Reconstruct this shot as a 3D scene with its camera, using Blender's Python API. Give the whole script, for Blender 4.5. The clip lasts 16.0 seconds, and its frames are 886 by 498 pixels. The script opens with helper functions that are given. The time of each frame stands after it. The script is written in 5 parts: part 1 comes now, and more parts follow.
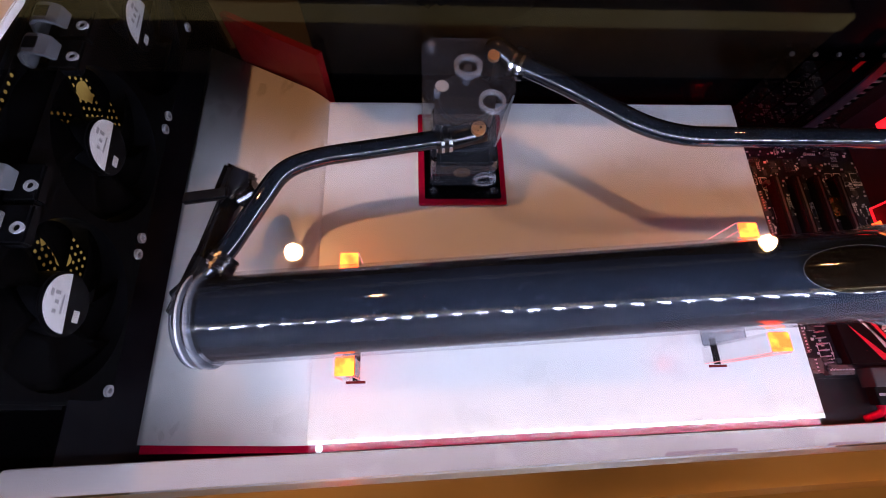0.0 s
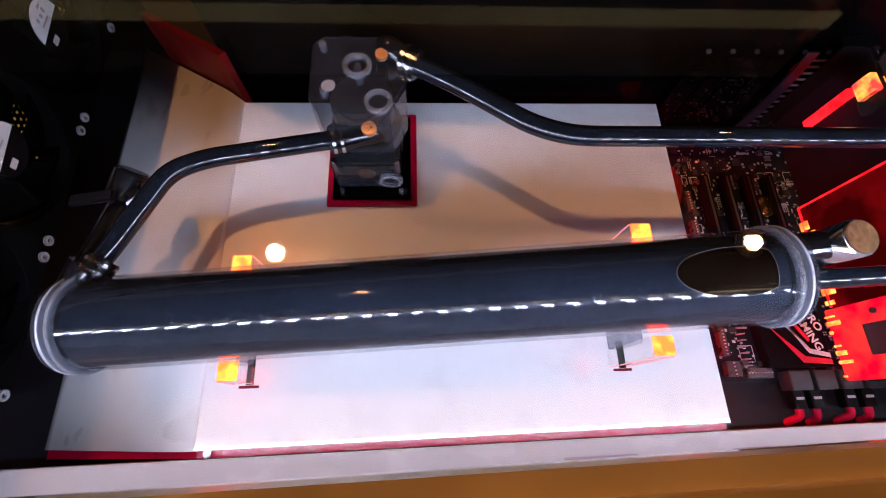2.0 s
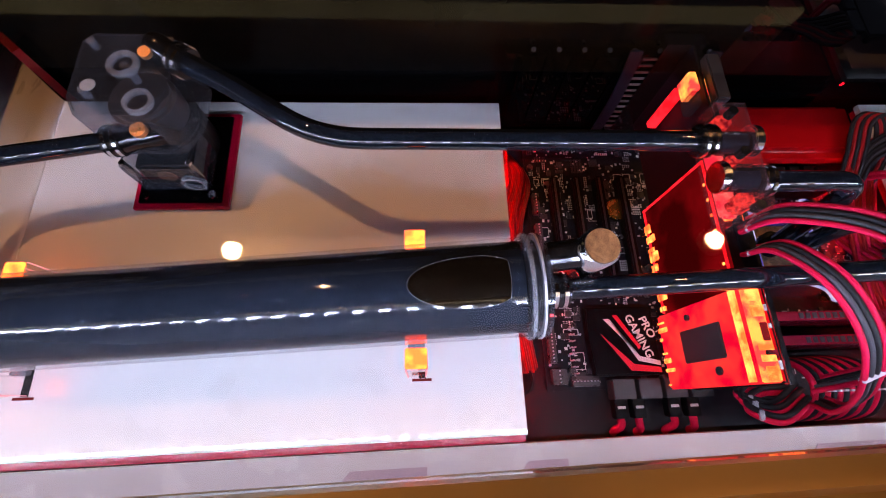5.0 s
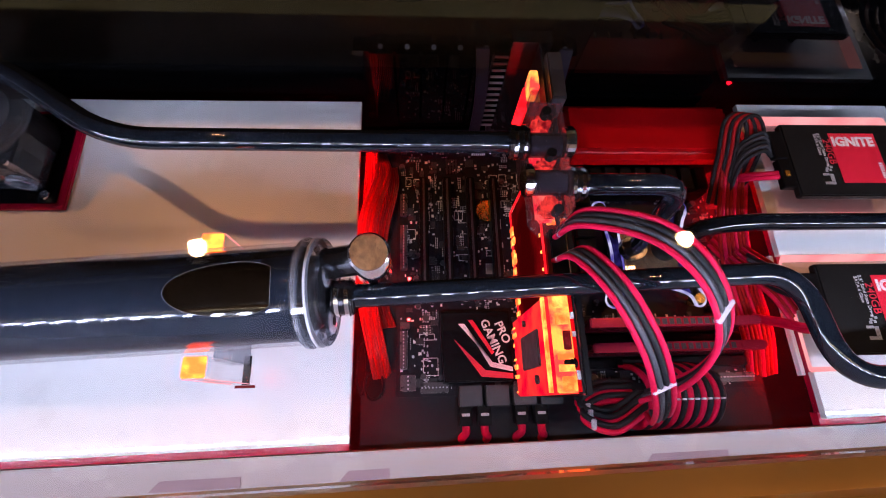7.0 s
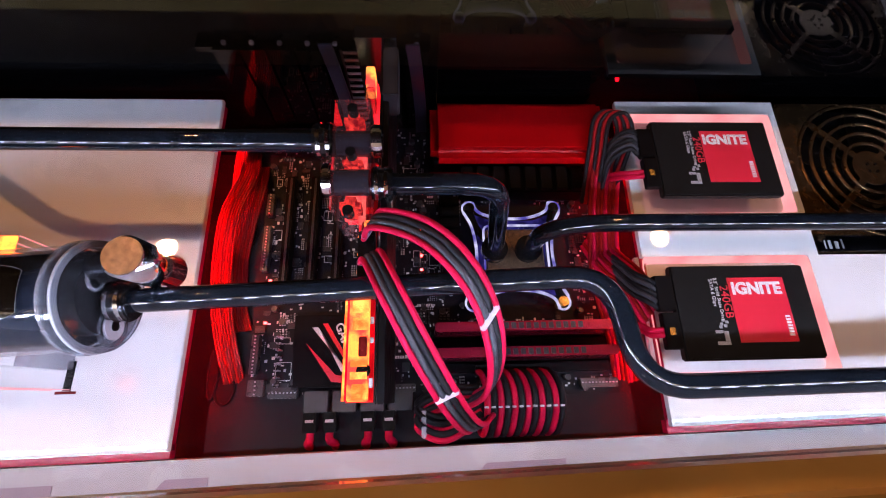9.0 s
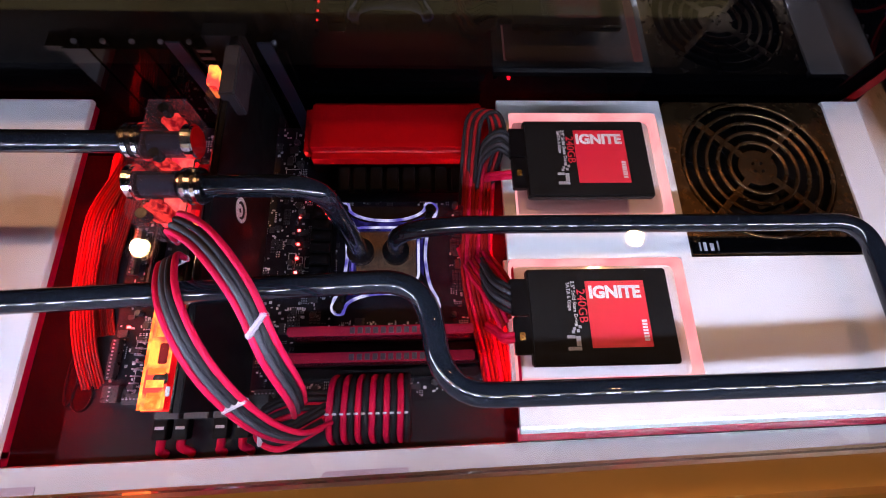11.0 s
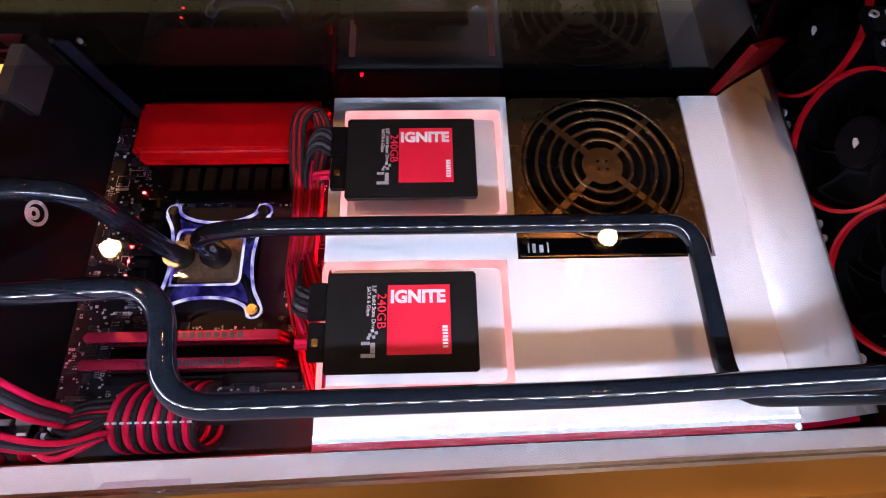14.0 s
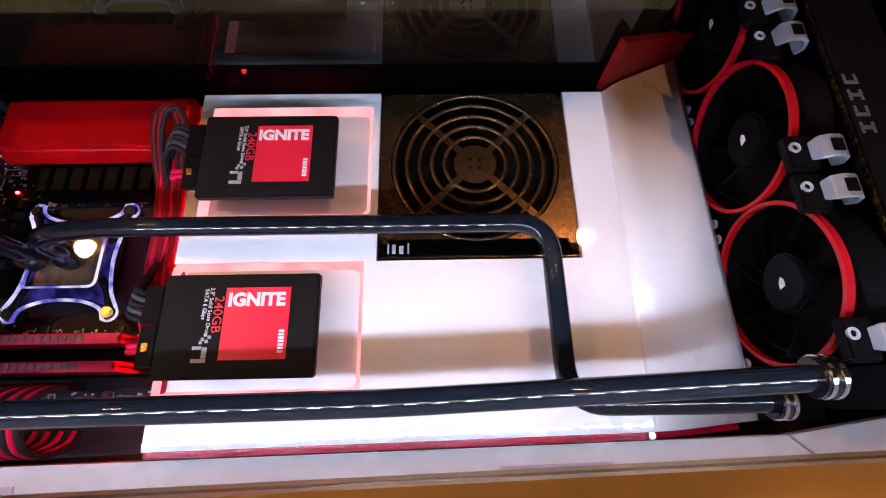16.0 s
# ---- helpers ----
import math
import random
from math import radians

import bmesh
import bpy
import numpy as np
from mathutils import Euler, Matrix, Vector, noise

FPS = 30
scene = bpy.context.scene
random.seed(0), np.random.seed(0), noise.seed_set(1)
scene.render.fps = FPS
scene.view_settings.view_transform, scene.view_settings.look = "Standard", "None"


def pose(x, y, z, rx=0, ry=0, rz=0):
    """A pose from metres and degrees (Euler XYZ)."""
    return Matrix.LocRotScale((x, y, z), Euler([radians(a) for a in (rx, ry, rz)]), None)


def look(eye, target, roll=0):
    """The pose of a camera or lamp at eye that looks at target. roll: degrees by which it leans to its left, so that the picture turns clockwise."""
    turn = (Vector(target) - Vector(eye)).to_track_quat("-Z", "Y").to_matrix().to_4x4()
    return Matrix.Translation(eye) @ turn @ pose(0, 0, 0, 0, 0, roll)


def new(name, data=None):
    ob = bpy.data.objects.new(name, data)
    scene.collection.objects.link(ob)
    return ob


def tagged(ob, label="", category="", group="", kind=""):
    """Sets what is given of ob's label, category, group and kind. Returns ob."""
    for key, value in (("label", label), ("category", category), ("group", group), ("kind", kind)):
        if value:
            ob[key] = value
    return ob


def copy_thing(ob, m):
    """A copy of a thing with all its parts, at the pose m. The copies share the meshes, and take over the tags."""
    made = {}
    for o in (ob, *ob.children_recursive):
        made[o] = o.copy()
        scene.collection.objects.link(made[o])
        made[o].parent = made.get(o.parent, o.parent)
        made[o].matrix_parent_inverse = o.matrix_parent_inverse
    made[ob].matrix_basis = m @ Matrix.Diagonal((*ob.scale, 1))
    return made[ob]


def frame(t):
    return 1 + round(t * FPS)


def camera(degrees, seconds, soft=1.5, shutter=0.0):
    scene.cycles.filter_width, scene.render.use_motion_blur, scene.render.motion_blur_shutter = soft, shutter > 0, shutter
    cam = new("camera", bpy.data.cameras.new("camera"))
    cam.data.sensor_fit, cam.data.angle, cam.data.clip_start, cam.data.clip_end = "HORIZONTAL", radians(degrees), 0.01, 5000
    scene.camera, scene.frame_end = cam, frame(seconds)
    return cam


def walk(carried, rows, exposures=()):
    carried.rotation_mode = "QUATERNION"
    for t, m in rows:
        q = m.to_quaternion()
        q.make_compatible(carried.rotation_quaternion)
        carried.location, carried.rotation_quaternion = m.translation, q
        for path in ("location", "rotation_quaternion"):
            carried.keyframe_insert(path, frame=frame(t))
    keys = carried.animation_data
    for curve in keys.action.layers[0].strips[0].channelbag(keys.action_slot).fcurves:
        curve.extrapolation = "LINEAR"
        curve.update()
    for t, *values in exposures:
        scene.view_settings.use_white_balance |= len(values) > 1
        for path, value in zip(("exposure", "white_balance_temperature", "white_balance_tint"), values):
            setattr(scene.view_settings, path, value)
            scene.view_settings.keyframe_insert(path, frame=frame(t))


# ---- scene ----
cam = camera(90.0, 16.0, soft=1.0)
PATH = [
    (0, (-0.041, 0.192, 0.327), (0.072, 0.874, -1.55), 8.2),
    (0.5, (-0.018, 0.191, 0.326), (0.091, 0.877, -1.55), 7.8),
    (1, (0.002, 0.191, 0.326), (0.11, 0.878, -1.55), 7.7),
    (1.5, (0.02, 0.192, 0.326), (0.126, 0.877, -1.55), 7.5),
    (2, (0.034, 0.193, 0.326), (0.136, 0.875, -1.551), 7.2),
    (2.5, (0.05, 0.192, 0.325), (0.147, 0.878, -1.551), 6.8),
    (3, (0.075, 0.193, 0.325), (0.161, 0.878, -1.552), 6.0),
    (5.5, (0.209, 0.2, 0.324), (0.325, 0.86, -1.56), 8.6),
    (6, (0.243, 0.201, 0.325), (0.356, 0.857, -1.561), 8.6),
    (6.5, (0.272, 0.203, 0.324), (0.387, 0.853, -1.564), 8.9),
    (7, (0.298, 0.203, 0.323), (0.412, 0.854, -1.564), 8.8),
    (7.5, (0.324, 0.203, 0.323), (0.436, 0.854, -1.565), 8.6),
    (8, (0.354, 0.203, 0.322), (0.463, 0.856, -1.566), 8.4),
    (8.5, (0.386, 0.203, 0.321), (0.488, 0.854, -1.568), 7.9),
    (9, (0.416, 0.205, 0.32), (0.516, 0.852, -1.57), 7.7),
    (11.5, (0.549, 0.207, 0.316), (0.633, 0.852, -1.575), 6.3),
    (12, (0.575, 0.207, 0.314), (0.651, 0.859, -1.575), 5.5),
    (12.5, (0.599, 0.208, 0.314), (0.671, 0.851, -1.578), 5.3),
    (13, (0.622, 0.209, 0.314), (0.685, 0.849, -1.579), 4.5),
    (13.5, (0.643, 0.21, 0.313), (0.704, 0.85, -1.58), 4.3),
    (14, (0.666, 0.21, 0.312), (0.72, 0.85, -1.582), 3.7),
    (14.5, (0.695, 0.211, 0.311), (0.739, 0.849, -1.584), 2.8),
    (15, (0.722, 0.21, 0.307), (0.766, 0.855, -1.585), 2.8),
    (15.5, (0.749, 0.211, 0.305), (0.787, 0.857, -1.587), 2.3),
    (16, (0.773, 0.212, 0.304), (0.808, 0.852, -1.59), 2.1),
]
walk(cam, [(t, look(eye, target, roll)) for t, eye, target, roll in PATH],
     [(0, 0.0), (3, -0.03), (5.5, -0.08), (9, 0.03), (12, 0.2), (16.0, 0.36)])

# ---- world, lamps, exposure ----
world = bpy.data.worlds.new("world")
scene.world = world
world.use_nodes = True
world.node_tree.nodes["Background"].inputs[0].default_value = (0.9, 0.75, 0.6, 1)
world.node_tree.nodes["Background"].inputs[1].default_value = 0.004

LAMP_A, LAMP_B = (-0.5, 0.756, 1.67), (1.333, 0.772, 1.67)
for at, watts in ((LAMP_A, 38), (LAMP_B, 20)):
    data = bpy.data.lights.new("downlight_beam", "SPOT")
    data.energy, data.color, data.shadow_soft_size = watts, (1.0, 0.45, 0.18), 0.03
    data.spot_size, data.spot_blend = radians(165), 0.3
    ob = new("downlight_beam", data)
    ob.matrix_world = look((at[0], at[1], at[2] - 0.012), (0.4 + 0.2 * at[0], 0.3, 0))
    ob["kind"] = "structure"


# ---- materials ----
def mat(name, color, rough=0.4, metal=0.0, coat=0.0, vary=0.12, scale=40.0, bump=0.0, bscale=200.0, ior=1.5, spec=0.5):
    m = bpy.data.materials.new(name)
    m.use_nodes = True
    nt = m.node_tree
    b = nt.nodes["Principled BSDF"]
    b.inputs["Roughness"].default_value = rough
    b.inputs["Metallic"].default_value = metal
    b.inputs["IOR"].default_value = ior
    b.inputs["Specular IOR Level"].default_value = spec
    b.inputs["Coat Weight"].default_value = coat
    b.inputs["Coat Roughness"].default_value = 0.018
    co = nt.nodes.new("ShaderNodeTexCoord")
    n1 = nt.nodes.new("ShaderNodeTexNoise")
    n1.inputs["Scale"].default_value, n1.inputs["Detail"].default_value = scale, 6
    n2 = nt.nodes.new("ShaderNodeTexNoise")
    n2.inputs["Scale"].default_value, n2.inputs["Detail"].default_value = scale * 0.13, 3
    nt.links.new(co.outputs["Object"], n1.inputs["Vector"])
    nt.links.new(co.outputs["Object"], n2.inputs["Vector"])
    add = nt.nodes.new("ShaderNodeMath")
    add.operation = "ADD"
    nt.links.new(n1.outputs[0], add.inputs[0])
    nt.links.new(n2.outputs[0], add.inputs[1])
    ramp = nt.nodes.new("ShaderNodeMapRange")
    ramp.inputs["From Min"].default_value, ramp.inputs["From Max"].default_value = 0.6, 1.4
    ramp.inputs["To Min"].default_value, ramp.inputs["To Max"].default_value = 1 - vary, 1 + vary
    nt.links.new(add.outputs[0], ramp.inputs["Value"])
    mul = nt.nodes.new("ShaderNodeVectorMath")
    mul.operation = "SCALE"
    mul.inputs[0].default_value = color
    nt.links.new(ramp.outputs[0], mul.inputs["Scale"])
    nt.links.new(mul.outputs[0], b.inputs["Base Color"])
    rr = nt.nodes.new("ShaderNodeMapRange")
    rr.inputs["From Min"].default_value, rr.inputs["From Max"].default_value = 0.3, 0.7
    rr.inputs["To Min"].default_value, rr.inputs["To Max"].default_value = rough * 0.8, min(1, rough * 1.25)
    nt.links.new(n1.outputs[0], rr.inputs["Value"])
    nt.links.new(rr.outputs[0], b.inputs["Roughness"])
    if bump:
        n3 = nt.nodes.new("ShaderNodeTexNoise")
        n3.inputs["Scale"].default_value, n3.inputs["Detail"].default_value = bscale, 4
        nt.links.new(co.outputs["Object"], n3.inputs["Vector"])
        bp = nt.nodes.new("ShaderNodeBump")
        bp.inputs["Strength"].default_value, bp.inputs["Distance"].default_value = bump, 0.001
        nt.links.new(n3.outputs[0], bp.inputs["Height"])
        nt.links.new(bp.outputs[0], b.inputs["Normal"])
    return m


def glow(name, color, power, second=None, scale=60.0):
    """An emitting surface, for lamps and for lit plastic; a second colour mottles it."""
    m = bpy.data.materials.new(name)
    m.use_nodes = True
    nt = m.node_tree
    nt.nodes.clear()
    out = nt.nodes.new("ShaderNodeOutputMaterial")
    e = nt.nodes.new("ShaderNodeEmission")
    e.inputs[0].default_value, e.inputs[1].default_value = (*color, 1), power
    nt.links.new(e.outputs[0], out.inputs[0])
    if second:
        co = nt.nodes.new("ShaderNodeTexCoord")
        n = nt.nodes.new("ShaderNodeTexNoise")
        n.inputs["Scale"].default_value, n.inputs["Detail"].default_value = scale, 3
        r = nt.nodes.new("ShaderNodeValToRGB")
        r.color_ramp.elements[0].position, r.color_ramp.elements[1].position = 0.4, 0.62
        r.color_ramp.elements[0].color, r.color_ramp.elements[1].color = (*color, 1), (*second, 1)
        nt.links.new(co.outputs["Object"], n.inputs["Vector"])
        nt.links.new(n.outputs[0], r.inputs[0])
        nt.links.new(r.outputs[0], e.inputs[0])
    return m


def clear(name, tint=(0.85, 0.88, 0.9), body=0.06, rough=0.04, gray=(0.5, 0.5, 0.5)):
    """Clear plastic or glass: seen through, with a gloss that follows Fresnel and a little milky body."""
    m = bpy.data.materials.new(name)
    m.use_nodes = True
    nt = m.node_tree
    nt.nodes.clear()
    out = nt.nodes.new("ShaderNodeOutputMaterial")
    tr = nt.nodes.new("ShaderNodeBsdfTransparent")
    tr.inputs[0].default_value = (*tint, 1)
    gl = nt.nodes.new("ShaderNodeBsdfGlossy")
    gl.inputs["Roughness"].default_value = rough
    df = nt.nodes.new("ShaderNodeBsdfDiffuse")
    df.inputs[0].default_value = (*gray, 1)
    lw = nt.nodes.new("ShaderNodeLayerWeight")
    lw.inputs[0].default_value = 0.5
    pw = nt.nodes.new("ShaderNodeMath")
    pw.operation = "POWER"
    pw.inputs[1].default_value = 5.0
    nt.links.new(lw.outputs["Facing"], pw.inputs[0])
    fr = nt.nodes.new("ShaderNodeMath")
    fr.operation = "MULTIPLY_ADD"
    fr.inputs[1].default_value, fr.inputs[2].default_value = 0.9, 0.04
    nt.links.new(pw.outputs[0], fr.inputs[0])
    m1 = nt.nodes.new("ShaderNodeMixShader")
    m1.inputs[0].default_value = body
    nt.links.new(tr.outputs[0], m1.inputs[1])
    nt.links.new(df.outputs[0], m1.inputs[2])
    m2 = nt.nodes.new("ShaderNodeMixShader")
    nt.links.new(fr.outputs[0], m2.inputs[0])
    nt.links.new(m1.outputs[0], m2.inputs[1])
    nt.links.new(gl.outputs[0], m2.inputs[2])
    nt.links.new(m2.outputs[0], out.inputs[0])
    return m


WHITE = mat("white_acrylic", (0.8, 0.8, 0.8), 0.3, coat=1.0, vary=0.03, scale=30)
WHITE_WALL = mat("white_board", (0.8, 0.76, 0.74), 0.35, vary=0.05, scale=25)
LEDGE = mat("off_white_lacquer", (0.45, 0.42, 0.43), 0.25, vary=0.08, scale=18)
BLACK_SATIN = mat("black_satin_acrylic", (0.0008, 0.0008, 0.001), 0.2, ior=1.19, spec=0.12, vary=0.3, scale=20)
BLACK = mat("black_gloss_acrylic", (0.0008, 0.0008, 0.001), 0.02, ior=1.34, vary=0.3, scale=20)
TRAY = mat("black_tray", (0.018, 0.018, 0.022), spec=0.12, rough=0.45, ior=1.3, vary=0.3, scale=60, bump=0.05)
BLACK_PLASTIC = mat("black_plastic", (0.003, 0.003, 0.0036), spec=0.14, rough=0.45, ior=1.3, vary=0.25, scale=120, bump=0.08, bscale=900)
DARK_METAL = mat("black_steel", (0.006, 0.006, 0.007), spec=0.2, rough=0.4, metal=0.2, ior=1.3, vary=0.25, scale=90)
RED_DEEP = mat("deep_red_acrylic", (0.13, 0.002, 0.003), 0.45, spec=0.15, vary=0.12, scale=25)
RING_RED = mat("red_ring_plastic", (0.36, 0.004, 0.01), 0.3, spec=0.3, vary=0.1, scale=60)
RED = mat("red_acrylic", (0.36, 0.004, 0.03), 0.12, vary=0.12, scale=25)
RED_PAINT = mat("red_paint", (0.36, 0.002, 0.004), 0.14, spec=0.3, vary=0.08, scale=60)
COOLANT = mat("dark_coolant_tube", (0.006, 0.0085, 0.013), 0.02, vary=0.25, scale=30)
FLUID = mat("dark_coolant", (0.01, 0.014, 0.022), 0.03, ior=1.38, vary=0.5, scale=14)
AIR = mat("air_pocket", (0.005, 0.003, 0.0017), 0.03, ior=1.35, vary=0.4, scale=60)
CHROME = mat("chrome", (0.75, 0.75, 0.76), 0.12, 1.0, vary=0.1, scale=120)
BLACK_CHROME = mat("black_nickel", (0.05, 0.05, 0.055), 0.16, 0.9, vary=0.3, scale=150)
COPPER = mat("copper", (0.62, 0.33, 0.16), 0.3, 0.8, vary=0.25, scale=200)
CAP_COPPER = mat("dark_copper_cap", (0.24, 0.13, 0.06), 0.4, 0.5, vary=0.7, scale=330)
BRASS = mat("brass", (0.6, 0.42, 0.16), 0.25, 1.0, vary=0.25, scale=200)
BRONZE = mat("bronze_painted_steel", (0.11, 0.065, 0.03), 0.24, 0.85, vary=0.25, scale=140, bump=0.05, bscale=700)
CLIP_GREY = mat("clip_grey_plastic", (0.11, 0.115, 0.125), 0.4, vary=0.1, scale=90)
CLIP_METAL = mat("satin_grey_clip", (0.27, 0.285, 0.31), 0.3, 0.35, vary=0.08, scale=90)
SILVER = mat("grey_plastic", (0.36, 0.37, 0.39), 0.38, vary=0.08, scale=90)
PCB = mat("black_circuit_board", (0.008, 0.008, 0.012), spec=0.2, rough=0.4, ior=1.35, vary=0.5, scale=260, bump=0.15, bscale=1500)
CHIP = mat("chip_plastic", (0.025, 0.025, 0.029), spec=0.3, rough=0.4, vary=0.4, scale=200)
CAN = mat("dark_capacitor_can", (0.03, 0.03, 0.035), 0.3, vary=0.3, scale=200)
SOLDER = mat("solder", (0.42, 0.44, 0.5), 0.45, 0.4, vary=0.4, scale=400)
PALE_PRINT = mat("white_print", (0.7, 0.7, 0.7), 0.5, vary=0.1, scale=300)
GREY_PRINT = mat("grey_print", (0.33, 0.33, 0.34), 0.5, vary=0.1, scale=300)
RED_PRINT = mat("red_print", (0.66, 0.012, 0.04), 0.35, vary=0.06, scale=60)
SSD_BLACK = mat("black_coated_metal", (0.007, 0.007, 0.007), spec=0.2, rough=0.5, ior=1.3, vary=0.25, scale=260, bump=0.12, bscale=1600)
DARK_RED_SLEEVE = mat("dark_red_sleeve", (0.22, 0.002, 0.004), 0.6, spec=0.15, vary=0.3, scale=500, bump=0.4, bscale=1800)
RIBBON_RED = mat("red_ribbon_wire", (0.13, 0.001, 0.003), 0.4, spec=0.3, vary=0.2, scale=300)
RED_SLEEVE = mat("red_sleeve", (0.46, 0.003, 0.04), 0.6, spec=0.15, vary=0.2, scale=500, bump=0.4, bscale=1800)
BLACK_SLEEVE = mat("black_sleeve", (0.01, 0.01, 0.012), 0.6, spec=0.15, vary=0.3, scale=500, bump=0.4, bscale=1800)
GREY_SLEEVE = mat("grey_sleeve", (0.04, 0.04, 0.048), 0.6, spec=0.2, vary=0.3, scale=500, bump=0.4, bscale=1800)
RAM_RED = mat("red_anodised", (0.42, 0.02, 0.06), 0.2, 0.55, vary=0.06, scale=120)
MAUVE = mat("mauve_tape", (0.3, 0.22, 0.26), 0.4, vary=0.15, scale=60)
BEAM_GLOW = glow("warm_beam_glow", (0.8, 0.62, 0.3), 0.42, (0.62, 0.46, 0.2), 3)
WOOD = mat("golden_varnished_wood", (0.58, 0.43, 0.21), 0.46, 0.78, vary=0.25, scale=14)
BEAM = mat("pale_oak", (0.45, 0.36, 0.22), 0.5, vary=0.15, scale=9)
ROOM = mat("dark_room_paint", (0.004, 0.003, 0.002), 0.9, spec=0.0, vary=0.15, scale=3)
CARPET = mat("dark_carpet", (0.05, 0.04, 0.03), 0.9, vary=0.3, scale=60)
# Emission standing in for outside light behind the radiator grille.
HOLE_GLOW = glow("grille_hole_glow", (0.75, 0.5, 0.16), 0.32, (0.25, 0.13, 0.03), 30)
ACRYLIC = clear("clear_acrylic", (0.68, 0.71, 0.76), 0.1, 0.03, (0.16, 0.17, 0.2))
ACRYLIC_EDGE = clear("clear_acrylic_milky", (0.8, 0.82, 0.86), 0.3, 0.06, (0.42, 0.44, 0.48))
MILKY = clear("milky_acrylic_plug", (0.85, 0.85, 0.9), 0.6, 0.05, (0.6, 0.58, 0.64))
SHELL = clear("clear_tube_wall", (0.9, 0.92, 0.95), 0.006, 0.012, (0.45, 0.5, 0.6))
ARM_CLEAR = clear("clear_arm_acrylic", (0.985, 0.98, 0.98), 0.0, 0.02)
GLASS = clear("table_glass", (0.97, 0.97, 0.97), 0.0, 0.005)
LED_WHITE = glow("white_led", (0.71, 0.79, 1.1), 185)
LED_RED = glow("red_led", (1.0, 0.02, 0.02), 40)
BULB = glow("warm_bulb", (1.0, 0.66, 0.27), 27)
# Diode light inside the acrylic is put into mottled emission colours.
GLOW_GPU = glow("glowing_acrylic", (0.85, 0.002, 0.028), 1.35, (1.0, 0.045, 0.035), 40)
GLOW_TOP = glow("glowing_acrylic_top", (1.0, 0.035, 0.03), 3.0, (1.0, 0.3, 0.05), 95)
GLOW_CORE = glow("pink_core_glow", (1.0, 0.02, 0.05), 1.5, (1.0, 0.16, 0.13), 120)
GLOW_FAINT = glow("faint_red_core_glow", (0.2, 0.001, 0.006), 1.3, (1.0, 0.05, 0.04), 210)
GLOW_DIM = glow("dim_red_glow_acrylic", (0.05, 0.0006, 0.001), 1.0, (0.22, 0.002, 0.004), 22)
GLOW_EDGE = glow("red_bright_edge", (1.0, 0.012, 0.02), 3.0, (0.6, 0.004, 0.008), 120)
GLOW_YELLOW = glow("yellow_glow_acrylic", (1.0, 0.08, 0.015), 4.0, (1.0, 0.3, 0.06), 110)
GLOW_RED = glow("red_glow_acrylic", (0.8, 0.004, 0.01), 1.3, (0.2, 0.001, 0.003), 26)
GLOW_AMBER = glow("amber_glow_acrylic", (1.0, 0.05, 0.01), 11.0, (1.0, 0.13, 0.016), 90)
GLOW_PINK = glow("pink_edge_glow", (1.0, 0.42, 0.44), 1.3, (1.0, 0.28, 0.31), 30)
BAR_RED = glow("red_light_bar", (1.0, 0.002, 0.008), 150)
GLOW_BLUE = glow("blue_white_edge_light", (0.09, 0.07, 0.42), 1.1, (0.72, 0.7, 1.0), 60)
BLUE_PLATE = glow("blue_glow_plate", (0.006, 0.004, 0.035), 1.0, (0.035, 0.026, 0.2), 70)
BLUE_STRAP = mat("blue_black_strap", (0.005, 0.008, 0.016), 0.35, vary=0.3, scale=120)


# ---- mesh helpers ----
def part(name, bm, material, parent=None, label="", smooth=False):
    me = bpy.data.meshes.new(name)
    if smooth:
        for f in bm.faces:
            if len(f.verts) > 4:
                for e in f.edges:
                    e.smooth = False
    bm.to_mesh(me)
    bm.free()
    me.materials.append(material)
    if smooth:
        for p in me.polygons:
            p.use_smooth = len(p.vertices) < 5
    ob = new(name, me)
    if parent is not None:
        ob.parent = parent
    if label:
        ob["label"] = label
    return ob


def thing(name, label, category, group="", at=(0, 0, 0)):
    ob = new(name)
    ob.empty_display_size = 0.01
    ob.location = at
    return tagged(ob, label, category, group)


def box(x0, x1, y0, y1, z0, z1, bevel=0.0, seg=2, bm=None):
    bm = bm or bmesh.new()
    r = bmesh.ops.create_cube(bm, size=1)
    for v in r["verts"]:
        v.co = Vector((x0 if v.co.x < 0 else x1, y0 if v.co.y < 0 else y1, z0 if v.co.z < 0 else z1))
    if bevel:
        edges = list({e for v in r["verts"] for e in v.link_edges})
        bmesh.ops.bevel(bm, geom=edges, offset=bevel, segments=seg, affect="EDGES")
    return bm


def prism(points, z0, z1, bevel=0.0, bm=None):
    """A flat outline (x, y), counter-clockwise, drawn up from z0 to z1."""
    bm = bm or bmesh.new()
    low = [bm.verts.new((x, y, z0)) for x, y in points]
    top = [bm.verts.new((x, y, z1)) for x, y in points]
    n = len(points)
    faces = [bm.faces.new(top), bm.faces.new(low[::-1])]
    for i in range(n):
        faces.append(bm.faces.new((low[i], low[(i + 1) % n], top[(i + 1) % n], top[i])))
    if bevel:
        edges = list(faces[0].edges)
        bmesh.ops.bevel(bm, geom=edges, offset=bevel, segments=2, affect="EDGES")
    return bm


